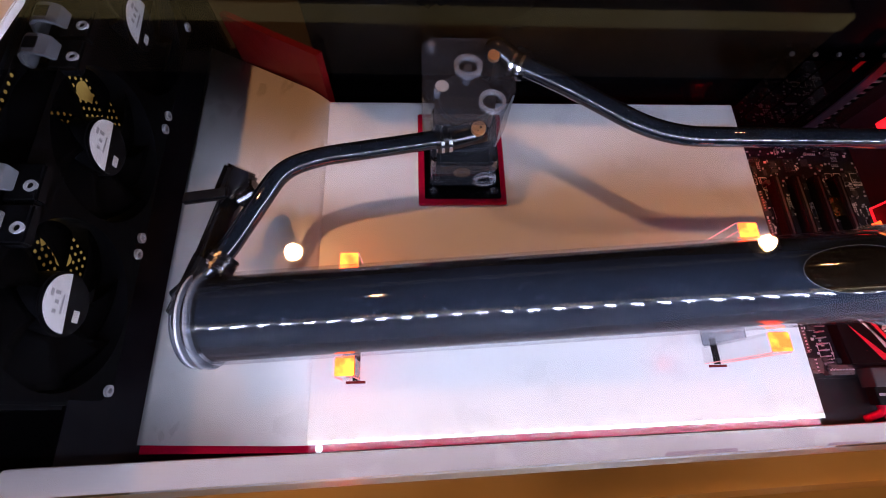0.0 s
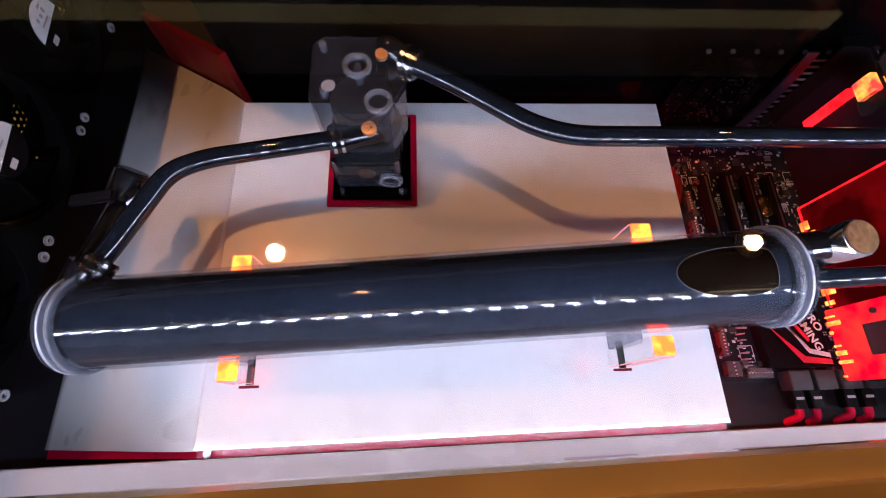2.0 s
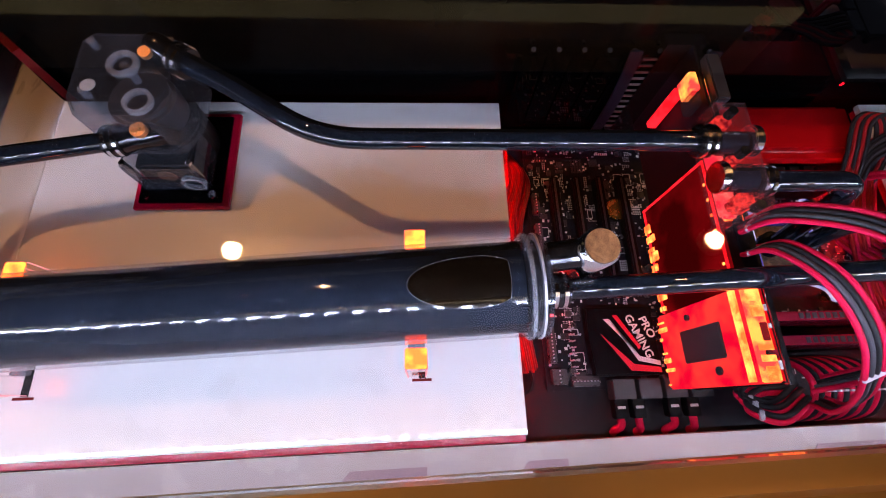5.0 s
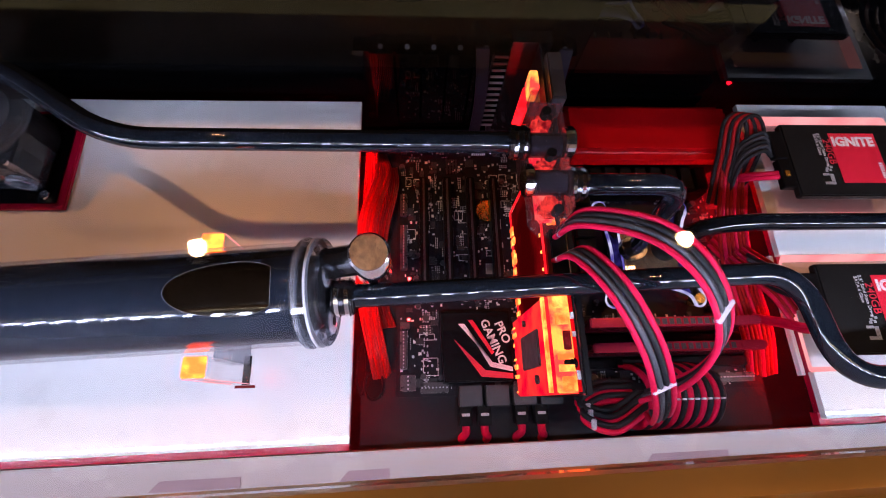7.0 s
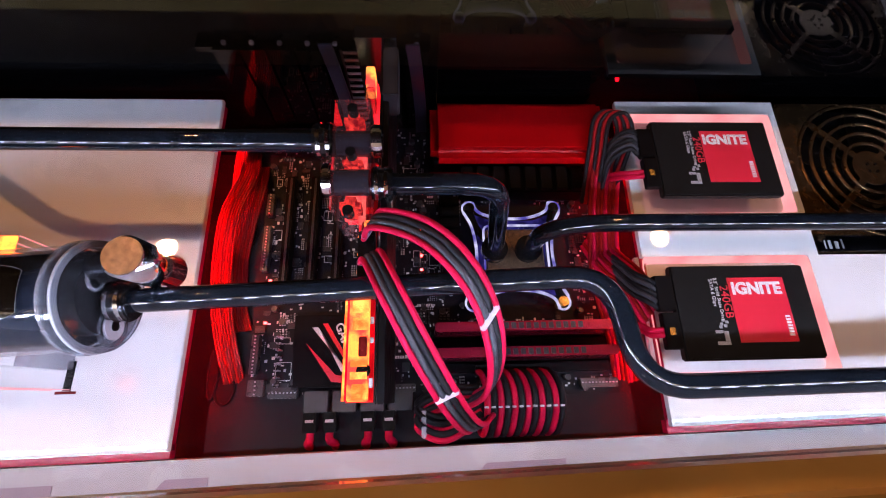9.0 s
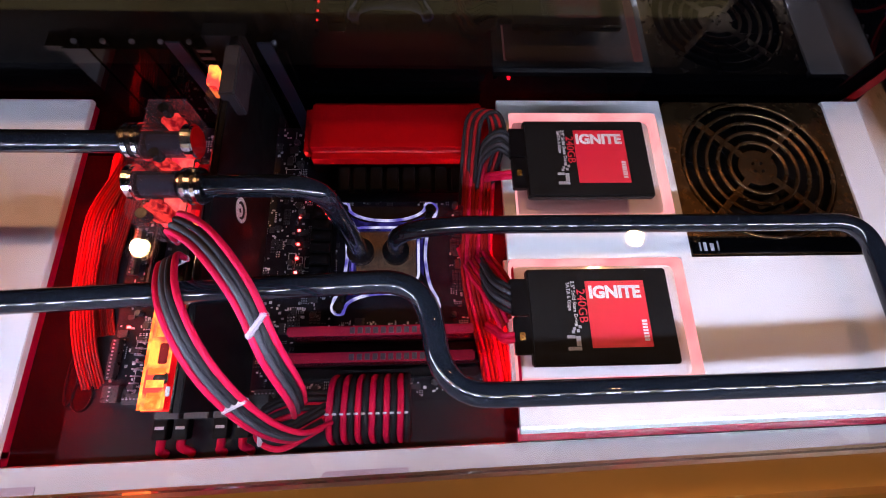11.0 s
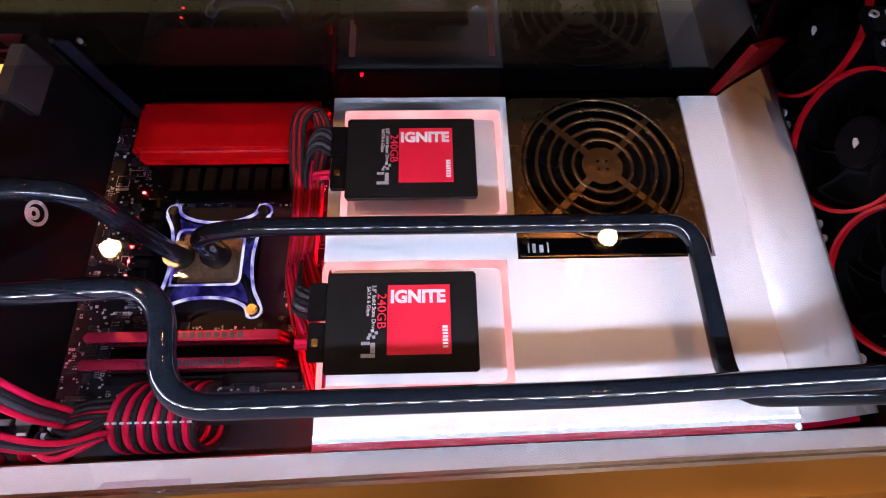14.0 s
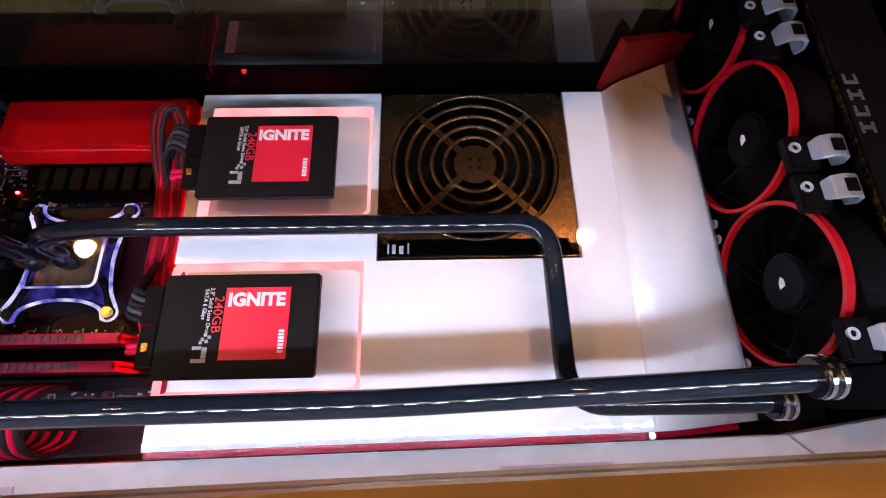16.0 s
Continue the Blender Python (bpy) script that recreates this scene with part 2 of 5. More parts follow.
def cyl(p, q, r, seg=24, r2=None, bm=None, bevel=0.0):
    """A closed round bar from p to q."""
    bm = bm or bmesh.new()
    p, q = Vector(p), Vector(q)
    d = q - p
    m = Matrix.Translation((p + q) / 2) @ d.to_track_quat("Z", "Y").to_matrix().to_4x4()
    res = bmesh.ops.create_cone(bm, cap_ends=True, segments=seg, radius1=r, radius2=r if r2 is None else r2, depth=d.length, matrix=m)
    if bevel:
        caps = [f for v in res["verts"] for f in v.link_faces if len(f.verts) > 4]
        bmesh.ops.bevel(bm, geom=list({e for f in caps for e in f.edges}), offset=bevel, segments=2, affect="EDGES")
    return bm


def sweep(points, r, seg=16, bm=None, closed=False):
    """A round bar of radius r along a line of points."""
    bm = bm or bmesh.new()
    pts = [Vector(p) for p in points]
    n = len(pts)
    ring_prev = None
    first = None
    up = None
    for i, p in enumerate(pts):
        if closed:
            d = (pts[(i + 1) % n] - pts[i - 1]).normalized()
        else:
            d = (pts[min(i + 1, n - 1)] - pts[max(i - 1, 0)]).normalized()
        if up is None:
            up = d.orthogonal().normalized()
        up = (up - d * up.dot(d)).normalized()
        side = d.cross(up)
        ring = [bm.verts.new(p + r * (math.cos(2 * math.pi * k / seg) * up + math.sin(2 * math.pi * k / seg) * side)) for k in range(seg)]
        if ring_prev:
            for k in range(seg):
                bm.faces.new((ring_prev[k], ring_prev[(k + 1) % seg], ring[(k + 1) % seg], ring[k]))
        else:
            first = ring
        ring_prev = ring
    if closed:
        for k in range(seg):
            bm.faces.new((ring_prev[k], ring_prev[(k + 1) % seg], first[(k + 1) % seg], first[k]))
    else:
        bm.faces.new(first[::-1])
        bm.faces.new(ring_prev)
    return bm


def rounded(points, radius, steps=8):
    """A polyline whose corners are turned into arcs of about that radius."""
    pts = [Vector(p) for p in points]
    out = [pts[0]]
    for a, b, c in zip(pts, pts[1:], pts[2:]):
        u, v = (a - b), (c - b)
        d = min(radius, u.length * 0.49, v.length * 0.49)
        p, q = b + u.normalized() * d, b + v.normalized() * d
        for i in range(steps + 1):
            t = i / steps
            out.append((1 - t) ** 2 * p + 2 * t * (1 - t) * b + t * t * q)
    out.append(pts[-1])
    return out


def spline(points, steps=10):
    """A smooth line through the points (Catmull-Rom)."""
    p = [Vector(q) for q in points]
    p = [2 * p[0] - p[1]] + p + [2 * p[-1] - p[-2]]
    out = []
    for i in range(1, len(p) - 2):
        a, b, c, d = p[i - 1:i + 3]
        for k in range(steps):
            t = k / steps
            out.append(0.5 * (2 * b + (c - a) * t + (2 * a - 5 * b + 4 * c - d) * t * t + (3 * b - a - 3 * c + d) * t ** 3))
    out.append(p[-2])
    return out


def ringbm(centre, axis, r_out, r_in, depth, seg=48, bm=None):
    """A flat-sided ring about an axis."""
    bm = bm or bmesh.new()
    c, ax = Vector(centre), Vector(axis).normalized()
    u = ax.orthogonal().normalized()
    w = ax.cross(u)
    rows = []
    for i in range(seg):
        a = 2 * math.pi * i / seg
        e = math.cos(a) * u + math.sin(a) * w
        rows.append([bm.verts.new(c + e * r + ax * h) for r, h in ((r_out, -depth / 2), (r_out, depth / 2), (r_in, depth / 2), (r_in, -depth / 2))])
    for i in range(seg):
        a, b = rows[i], rows[(i + 1) % seg]
        for k in range(4):
            bm.faces.new((a[k], a[(k + 1) % 4], b[(k + 1) % 4], b[k]))
    bmesh.ops.recalc_face_normals(bm, faces=bm.faces[:])
    return bm


def lettering(name, text, size, m, material, parent, depth=0.0001, label="", bold=0.0):
    """Letters of the built-in font, as a mesh; m places them (x along the line, z out of the surface)."""
    cu = bpy.data.curves.new(name, "FONT")
    cu.body, cu.size, cu.extrude, cu.offset = text, size, depth, bold
    cu.align_x, cu.align_y = "CENTER", "CENTER"
    cu.resolution_u = 3
    tmp = bpy.data.objects.new(name, cu)
    me = bpy.data.meshes.new_from_object(tmp)
    bpy.data.objects.remove(tmp)
    bpy.data.curves.remove(cu)
    me.materials.clear()
    me.materials.append(material)
    me.transform(m)
    ob = new(name, me)
    ob.parent = parent
    if label:
        ob["label"] = label
    return ob


def structure(ob, label=""):
    return tagged(ob, label, kind="structure")


def front(x):
    """y of the panels' front edge."""
    return 0.1725 + 0.0165 * (x + 0.1)


def rim(x):
    """y of the inner edge of the desk's front board."""
    return 0.1755 + 0.0245 * (x + 0.05)


# ---- structure: tray, panels, walls, desk rim, glass, room ----
X0, X1 = -0.36, 1.12
structure(part("floor", box(X0, X1, 0.1, 0.62, -0.125, -0.115), TRAY), "black base of the desk case")
structure(part("motherboard_tray", box(0.252, 0.585, front(0.25) - 0.02, 0.455, -0.056, -0.05), TRAY), "black tray under the motherboard")
# white panels
bm = prism([(-0.117, front(-0.117)), (0.251, front(0.251)), (0.251, 0.45), (-0.117, 0.45)], -0.005, 0.0, 0.0006)
p = part("panel_white_west", bm, WHITE)
structure(p, "glossy white acrylic cover panel")


def flap(name, x_fold, x_end, z_end, y_back_fold, y_back_end, yf_end):
    """A panel end that bends softly at the fold and then slopes down."""
    bm = bmesh.new()
    L = abs(x_end - x_fold)
    slope, bend = -z_end / (L - 0.012), 0.024
    cols = []
    for d in [0, 0.004, 0.008, 0.012, 0.016, 0.02, 0.024, 0.03, L * 0.5, L - 0.006, L]:
        z = -slope * (d * d / (2 * bend) if d < bend else d - bend / 2)
        u = d / L
        x = x_fold + (x_end - x_fold) * u
        y0, y1 = front(x_fold) + (yf_end - front(x_fold)) * u, y_back_fold + (y_back_end - y_back_fold) * u
        cols.append([bm.verts.new(c) for c in ((x, y0, z), (x, y1, z), (x, y1, z - 0.005), (x, y0, z - 0.005))])
    for a, b in zip(cols, cols[1:]):
        for k in range(4):
            bm.faces.new((a[k], a[(k + 1) % 4], b[(k + 1) % 4], b[k]))
    bm.faces.new(cols[0]), bm.faces.new(cols[-1])
    bmesh.ops.recalc_face_normals(bm, faces=bm.faces[:])
    for f in bm.faces:
        f.smooth = abs(f.normal.z) > 0.5
    return structure(part(name, bm, WHITE), "white acrylic cover panel sloping down to the fans")


flap("panel_flap_west", -0.117, -0.274, -0.083, 0.45, 0.589, 0.172)
flap("panel_flap_east", 0.9115, 1.014, -0.05, 0.449, 0.527, 0.192)


def panel_east():
    """The panel round the power supply, with two rounded wells for the drives."""
    bm = bmesh.new()
    # strips round the wells: front strip, middle strip, back strip, sides
    def slab(x0, x1, ya, yb):
        prism([(x0, ya(x0)), (x1, ya(x1)), (x1, yb(x1)), (x0, yb(x0))], -0.005, 0, bm=bm)
    k = lambda v: (lambda x: v)
    slab(0.5875, 0.722, front, k(0.216))
    slab(0.722, 0.9115, front, k(0.3065))
    slab(0.5875, 0.722, k(0.3065), k(0.343))
    slab(0.5875, 0.597, k(0.343), k(0.4375))
    slab(0.725, 0.7305, k(0.3065), k(0.45))
    slab(0.722, 0.725, k(0.3065), k(0.343))
    slab(0.5875, 0.725, k(0.4375), k(0.45))
    slab(0.8795, 0.9115, k(0.3065), k(0.45))
    bmesh.ops.remove_doubles(bm, verts=bm.verts[:], dist=0.00005)
    return structure(part("panel_white_east", bm, WHITE), "glossy white acrylic panel with two drive wells")


panel_east()
for nm, (a, b, c, d) in {"drive_well_back": (0.597, 0.725, 0.343, 0.4375), "drive_well_front": (0.5875, 0.722, 0.216, 0.3065)}.items():
    structure(part(nm, box(a - 0.002, b + 0.002, c - 0.002, d + 0.002, -0.013, -0.0085), WHITE), "white floor of a red-lit drive well")
    # Sloped well edge; the red light on it is put in as emission.
    bm = bmesh.new()
    outer = rounded([(a, c, -0.0002), (b, c, -0.0002), (b, d, -0.0002), (a, d, -0.0002), (a, c, -0.0002)], 0.006, 5)[1:]
    mx, my, tt = (a + b) / 2, (c + d) / 2, 0.0038
    inner = [(v.x + (tt if v.x < mx else -tt), v.y + (tt if v.y < my else -tt), -0.0083) for v in outer]
    vo, vi = [bm.verts.new(v) for v in outer], [bm.verts.new(v) for v in inner]
    for k in range(len(vo)):
        bm.faces.new((vo[k], vo[(k + 1) % len(vo)], vi[(k + 1) % len(vo)], vi[k]))
    bmesh.ops.remove_doubles(bm, verts=bm.verts[:], dist=0.00002)
    bmesh.ops.solidify(bm, geom=bm.faces[:], thickness=0.0008)
    structure(part("trim_" + nm, bm, GLOW_PINK), "sloping edge of a drive well, its red light as glow")

# red under-layer that shows along the front
for nm, a, b in (("trim_red_west", -0.117, 0.2505), ("trim_red_east", 0.586, 0.912), ("trim_red_flap_west", -0.272, -0.1172), ("trim_red_flap_east", 0.9122, 1.0)):
    bm = prism([(a, front(a) - 0.0048), (b, front(b) - 0.0048), (b, front(b) + 0.004), (a, front(a) + 0.004)], -0.012, -0.0055)
    for v in bm.verts:
        v.co.z -= max(0, -0.117 - v.co.x) * 0.51 + max(0, v.co.x - 0.912) * 0.54
    structure(part(nm, bm, RED), "red acrylic layer under the white panel")
structure(part("trim_red_side", box(0.2465, 0.2505, front(0.25), 0.448, -0.011, -0.0055), RED), "red edge of the cover panel")
structure(part("trim_red_side_east", box(0.5885, 0.592, front(0.59), 0.448, -0.011, -0.0055), RED), "red edge of the cover panel")

for x in (-0.109, 0.911):
    sc = part("trim_screw", cyl((x, front(x) - 0.0025, -0.0056), (x, front(x) - 0.0025, -0.0025), 0.0026, 14, bevel=0.0005), CHROME)
    structure(sc, "small bright screw in the red trim")

# back wall and its slanted ends
structure(part("wall_back", box(0.432, 0.914, 0.465, 0.475, -0.115, 0.19), BLACK), "glossy black acrylic back wall")
structure(part("wall_back_west", box(-0.117, 0.4315, 0.465, 0.475, -0.115, 0.19), BLACK_SATIN), "satin black acrylic back wall")


def slant(name, p, q, top_p, top_q):
    """A slanted end wall whose upper edge falls from p to q."""
    d = (Vector(q) - Vector(p)).normalized()
    n = Vector((-d.y, d.x)) * 0.006
    if n.y < 0:
        n = -n
    bm = prism([p, q, (q[0] + n.x, q[1] + n.y), (p[0] + n.x, p[1] + n.y)], -0.115, 0.0)
    for v in bm.verts:
        if v.co.z > -0.05:
            near = (v.co.xy - Vector(p)).length < (v.co.xy - Vector(q)).length
            v.co.z = top_p if near else top_q
    bmesh.ops.recalc_face_normals(bm, faces=bm.faces[:])
    return structure(part(name, bm, RED_DEEP), "glossy deep red slanted end of the back wall")


slant("wall_slant_west", (-0.1185, 0.4535), (-0.226, 0.55), 0.05, 0.0)
slant("wall_slant_east", (0.914, 0.4535), (1.03, 0.545), 0.05, -0.035)
structure(part("wall_corner_west", box(-0.123, -0.117, 0.4655, 0.615, -0.115, 0.19), BLACK_SATIN), "black inner wall")
structure(part("wall_corner_east", box(0.914, 0.92, 0.4655, 0.615, -0.115, 0.19), BLACK), "black inner wall")
structure(part("wall_rear_west", box(X0, -0.27, 0.615, 0.625, -0.115, 0.19), BLACK), "black rear wall of the case")
structure(part("wall_rear_east", box(1.0, X1, 0.615, 0.625, -0.115, 0.19), BLACK), "black rear wall of the case")

# front wall (white inside), desk board and glass top
bm = prism([(X0, front(X0) - 0.062), (X1, front(X1) - 0.062), (X1, front(X1) - 0.05), (X0, front(X0) - 0.05)], -0.115, 0.189)
structure(part("wall_front", bm, WHITE_WALL), "white inner face of the desk's front wall")
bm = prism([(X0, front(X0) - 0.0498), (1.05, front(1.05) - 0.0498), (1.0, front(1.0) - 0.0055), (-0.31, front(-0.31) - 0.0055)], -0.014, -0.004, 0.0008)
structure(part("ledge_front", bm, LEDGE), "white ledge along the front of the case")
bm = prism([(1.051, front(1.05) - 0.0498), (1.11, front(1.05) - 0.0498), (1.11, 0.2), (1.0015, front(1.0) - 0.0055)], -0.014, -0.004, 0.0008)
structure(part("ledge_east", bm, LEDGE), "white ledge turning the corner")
for a, b in ((0.125, 0.182), (0.245, 0.278), (0.806, 0.884), (0.452, 0.512)):
    tp = part("trim_tape", prism([(a, front(a) - 0.023), (b, front(b) - 0.023), (b, front(b) - 0.0165), (a + 0.006, front(a) - 0.0165)], -0.0039, -0.0034), MAUVE)
    structure(tp, "mauve tape on the white ledge")
bm = prism([(-0.359, 0.205), (-0.252, 0.205), (-0.248, 0.36), (-0.2415, 0.393), (-0.2415, 0.612), (-0.359, 0.612)], 0.146, 0.15, 0.0006)
structure(part("ledge_west", bm, WHITE_WALL), "white ledge over the radiator")
bm = prism([(X0 - 0.3, -0.25), (X1 + 0.3, -0.25), (X1 + 0.3, rim(X1 + 0.3)), (X0 - 0.3, rim(X0 - 0.3))], 0.19, 0.212, 0.007)
structure(part("desk_board_front", bm, WOOD), "golden varnished wooden front board of the desk")
structure(part("wall_west", box(X0 - 0.012, X0, 0.1, 0.625, -0.115, 0.19), BLACK), "black end wall")
structure(part("wall_east", box(X1, X1 + 0.012, 0.1, 0.625, -0.115, 0.19), BLACK), "black end wall")
structure(part("desk_board_back", box(X0 - 0.3, X1 + 0.3, 0.64, 0.95, 0.19, 0.212, 0.002), WOOD), "wooden back board of the desk")
structure(part("desk_board_west", box(X0 - 0.3, X0 - 0.013, 0.225, 0.64, 0.19, 0.212), WHITE_WALL), "white side board of the desk")
structure(part("desk_board_east", box(X1 + 0.013, X1 + 0.3, 0.25, 0.64, 0.19, 0.212), WOOD), "side board of the desk")
g = part("window_1", prism([(X0 - 0.01, rim(X0) + 0.002), (X1 + 0.01, rim(X1) + 0.002), (X1 + 0.01, 0.638), (X0 - 0.01, 0.638)], 0.2085, 0.212), GLASS)
g.visible_shadow = False
structure(g, "clear glass top of the desk case")

# room round the desk
structure(part("ground", box(-3, 4, -2.5, 4, -0.78, -0.76), CARPET), "dark carpet floor of the room")
structure(part("ceiling", box(-3, 4, -2.5, 4, 1.69, 1.75), ROOM), "dark ceiling of the room")
for nm, b in {"wall_north": (-3, 4, 4, 4.1), "wall_south": (-3, 4, -2.6, -2.5), "wall_room_west": (-3.1, -3, -2.5, 4), "wall_room_east": (4, 4.1, -2.5, 4)}.items():
    structure(part(nm, box(*b, -0.76, 1.69), ROOM), "dark wall of the room")
structure(part("ceiling_beam", box(-2.9, 1.682, 1.6, 1.75, 1.33, 1.69, 0.004), BEAM), "pale beam under the ceiling")
# Glow added to the beam so its pale band reflects in the glass.
beam_strip = thing("beam_glow", "long dim warm strip added so the beam shows in the glass", "lamp")
part("glow_bar", box(-2.9, 1.68, 1.58, 1.599, 1.32, 1.4, 0.008), BEAM_GLOW, beam_strip)

# ceiling lamps
for at in (LAMP_A, LAMP_B):
    lamp = thing("ceiling_lamp", "round warm white downlight set in the ceiling", "lamp", "ceiling lamps", at)
    part("housing", ringbm((0, 0, 0.006), (0, 0, 1), 0.055, 0.036, 0.03), SILVER, lamp)
    part("bulb", cyl((0, 0, 0.002), (0, 0, 0.012), 0.035, 32), BULB, lamp, "glowing warm lamp disc")

# white light strip under the front board
strip = thing("led_strip", "white LED strip under the front edge of the desk", "light strip")
part("rail", prism([(X0 + 0.03, front(X0) - 0.014), (X1 - 0.03, front(X1) - 0.014), (X1 - 0.03, front(X1) - 0.0085), (X0 + 0.03, front(X0) - 0.0085)], 0.162, 0.1899), WHITE_WALL, strip)
bm = bmesh.new()
n_led = 69
for i in range(n_led):
    x = -0.3305 + i * 0.0205
    box(x - 0.0038, x + 0.0038, front(x) - 0.0083, front(x) - 0.0062, 0.1622, 0.1712, bm=bm)
ob = part("led_chips", bm, LED_WHITE, strip, "row of glowing white diodes")
ob["kind"] = "stuff"


# ---- water loop ----
def tube(name, points, r, label, radius=0.02, collars=()):
    t = thing(name, label, "tube", "coolant tubes")
    part("pipe", sweep(rounded(points, radius), r, 20), COOLANT, t, smooth=True)
    for p, d in collars:
        p, d = Vector(p), Vector(d).normalized()
        c = part("fitting", cyl(p, p + d * 0.012, r + 0.0035, 28, bevel=0.0008), BLACK_CHROME, t, "black nickel compression fitting")
        bm = ringbm(p + d * 0.003, d, r + 0.0042, r + 0.002, 0.0022, 28)
        ringbm(p + d * 0.0085, d, r + 0.0042, r + 0.002, 0.0022, 28, bm)
        part("grip_ring", bm, CHROME, c)
    return t


R = 0.0066
tube("coolant_tube", [(0.03, 0.411, 0.09), (0.06, 0.394, 0.09), (0.118, 0.354, 0.09), (0.362, 0.352, 0.09)], R,
     "dark coolant tube bent from the pump to the graphics card", 0.028, [((0.024, 0.4145, 0.09), (0.86, -0.5, 0)), ((0.366, 0.352, 0.09), (-1, 0, 0))])
tube("coolant_tube", [(-0.022, 0.372, 0.06), (-0.109, 0.357, 0.06), (-0.132, 0.347, 0.06), (-0.166, 0.283, 0.056), (-0.19, 0.262, 0.05)], R,
     "dark coolant tube bent from the pump to the reservoir", 0.03, [((-0.016, 0.373, 0.06), (-0.98, -0.17, 0)), ((-0.168, 0.277, 0.056), (0.46, 0.88, 0))])
tube("coolant_tube", [(0.256, 0.2595, 0.08), (0.524, 0.2705, 0.08), (0.533, 0.2085, 0.08), (0.75, 0.2105, 0.08), (0.957, 0.218, 0.08)], R,
     "dark coolant tube stepping sideways over the motherboard", 0.026, [((0.251, 0.259, 0.08), (1, 0.03, 0)), ((0.968, 0.2185, 0.08), (-1, 0, 0))])
tube("coolant_tube", [(0.392, 0.326, 0.085), (0.464, 0.326, 0.085), (0.474, 0.318, 0.0), (0.4745, 0.3175, -0.012)], R,
     "dark coolant tube bent down to the processor block", 0.022, [((0.388, 0.326, 0.085), (1, 0, 0))])
tube("coolant_tube", [(0.502, 0.317, -0.012), (0.504, 0.319, 0.026), (0.54, 0.3245, 0.026), (0.85, 0.324, 0.026), (0.851, 0.207, 0.026), (0.943, 0.2065, 0.026), (0.985, 0.2065, 0.026)], R,
     "dark coolant tube with a square bend beside the power supply", 0.024, [((0.983, 0.2065, 0.026), (-1, 0, 0))])


def reservoir():
    a, b = Vector((-0.166, 0.2495, 0.046)), Vector((0.236, 0.262, 0.0795))
    d = (b - a).normalized()
    r = 0.0285
    t = thing("reservoir", "long horizontal acrylic reservoir filled with dark coolant", "reservoir")
    bm = cyl(a, b, r, 96)
    bmesh.ops.delete(bm, geom=[f for f in bm.faces if len(f.verts) > 4], context="FACES_ONLY")
    part("shell", bm, SHELL, t, "clear acrylic tube", True)
    part("fluid", cyl(a + d * 0.0005, b - d * 0.0005, r - 0.0022, 96), FLUID, t, "dark blue-black coolant", True)
    for e, s, n in ((a, -1, "end_cap"), (b, 1, "end_cap")):
        c = part(n, cyl(e, e + d * s * 0.013, r + 0.0012, 64, bevel=0.001), ACRYLIC, t, "clear acrylic end cap")
        part("seal_ring", ringbm(e + d * s * 0.003, d, r + 0.0022, r - 0.002, 0.002, 64), ACRYLIC_EDGE, c)
        part("seal_ring", ringbm(e + d * s * 0.0085, d, r + 0.0018, r - 0.002, 0.0012, 64), SILVER, c)
        part("plug", cyl(e + d * s * 0.0005, e + d * s * 0.0125, r * 0.72, 48), BLACK_PLASTIC, c)
    q = b + d * 0.0132 + Vector((0, -0.015, -0.008))
    part("port_plug", cyl(q - d * 0.0004, q + d * 0.0016, 0.0074, 32, bevel=0.0005), MILKY, c, "milky round plug")
    part("port_plug", cyl(q + d * 0.0017, q + d * 0.0022, 0.0026, 20), BLACK_PLASTIC, c, "dark socket of the plug")
    part("port", ringbm(b + d * 0.0134 + Vector((0, 0.006, 0.012)), d, 0.0062, 0.0045, 0.0012, 32), ACRYLIC_EDGE, c)
    part("port", ringbm(q, d, 0.011, 0.0085, 0.0012, 40), ACRYLIC_EDGE, c, "clear round port")
    part("port", ringbm(q, d, 0.0055, 0.0035, 0.0012, 32), ACRYLIC_EDGE, c)
    # air pocket at the raised end
    up = (Vector((0, 0, 1)) - d * d.z).normalized()
    side = d.cross(up)
    bm = bmesh.new()
    L, W = 0.024, 0.5
    rings = []
    edge = []
    for i in range(1, 11):
        row = []
        for k in range(48):
            a_ = 2 * math.pi * k / 48
            u, w = math.cos(a_) * i / 10, math.sin(a_) * i / 10
            if u < 0:
                u *= 1.5
            if u > 0.7:
                u = 0.7 + (u - 0.7) * 0.12
            c = b - d * 0.0261 + d * (u * L)
            th = w * W + 0.08
            pt = c + (r + 0.0003) * (math.cos(th) * up + math.sin(th) * side)
            row.append(bm.verts.new(pt))
            if i == 10:
                edge.append(pt)
        rings.append(row)
    mid = bm.verts.new(b - d * 0.0261 + (r + 0.0004) * (math.cos(0.08) * up + math.sin(0.08) * side))
    for k in range(48):
        bm.faces.new((mid, rings[0][k], rings[0][(k + 1) % 48]))
    for i in range(9):
        for k in range(48):
            bm.faces.new((rings[i][k], rings[i + 1][k], rings[i + 1][(k + 1) % 48], rings[i][(k + 1) % 48]))
    bmesh.ops.recalc_face_normals(bm, faces=bm.faces[:])
    pocket = part("air_pocket", bm, AIR, t, "brownish air pocket under the tube wall", True)
    part("waterline", sweep(edge, 0.00014, 8, closed=True), CLIP_GREY, pocket)
    return t


reservoir()


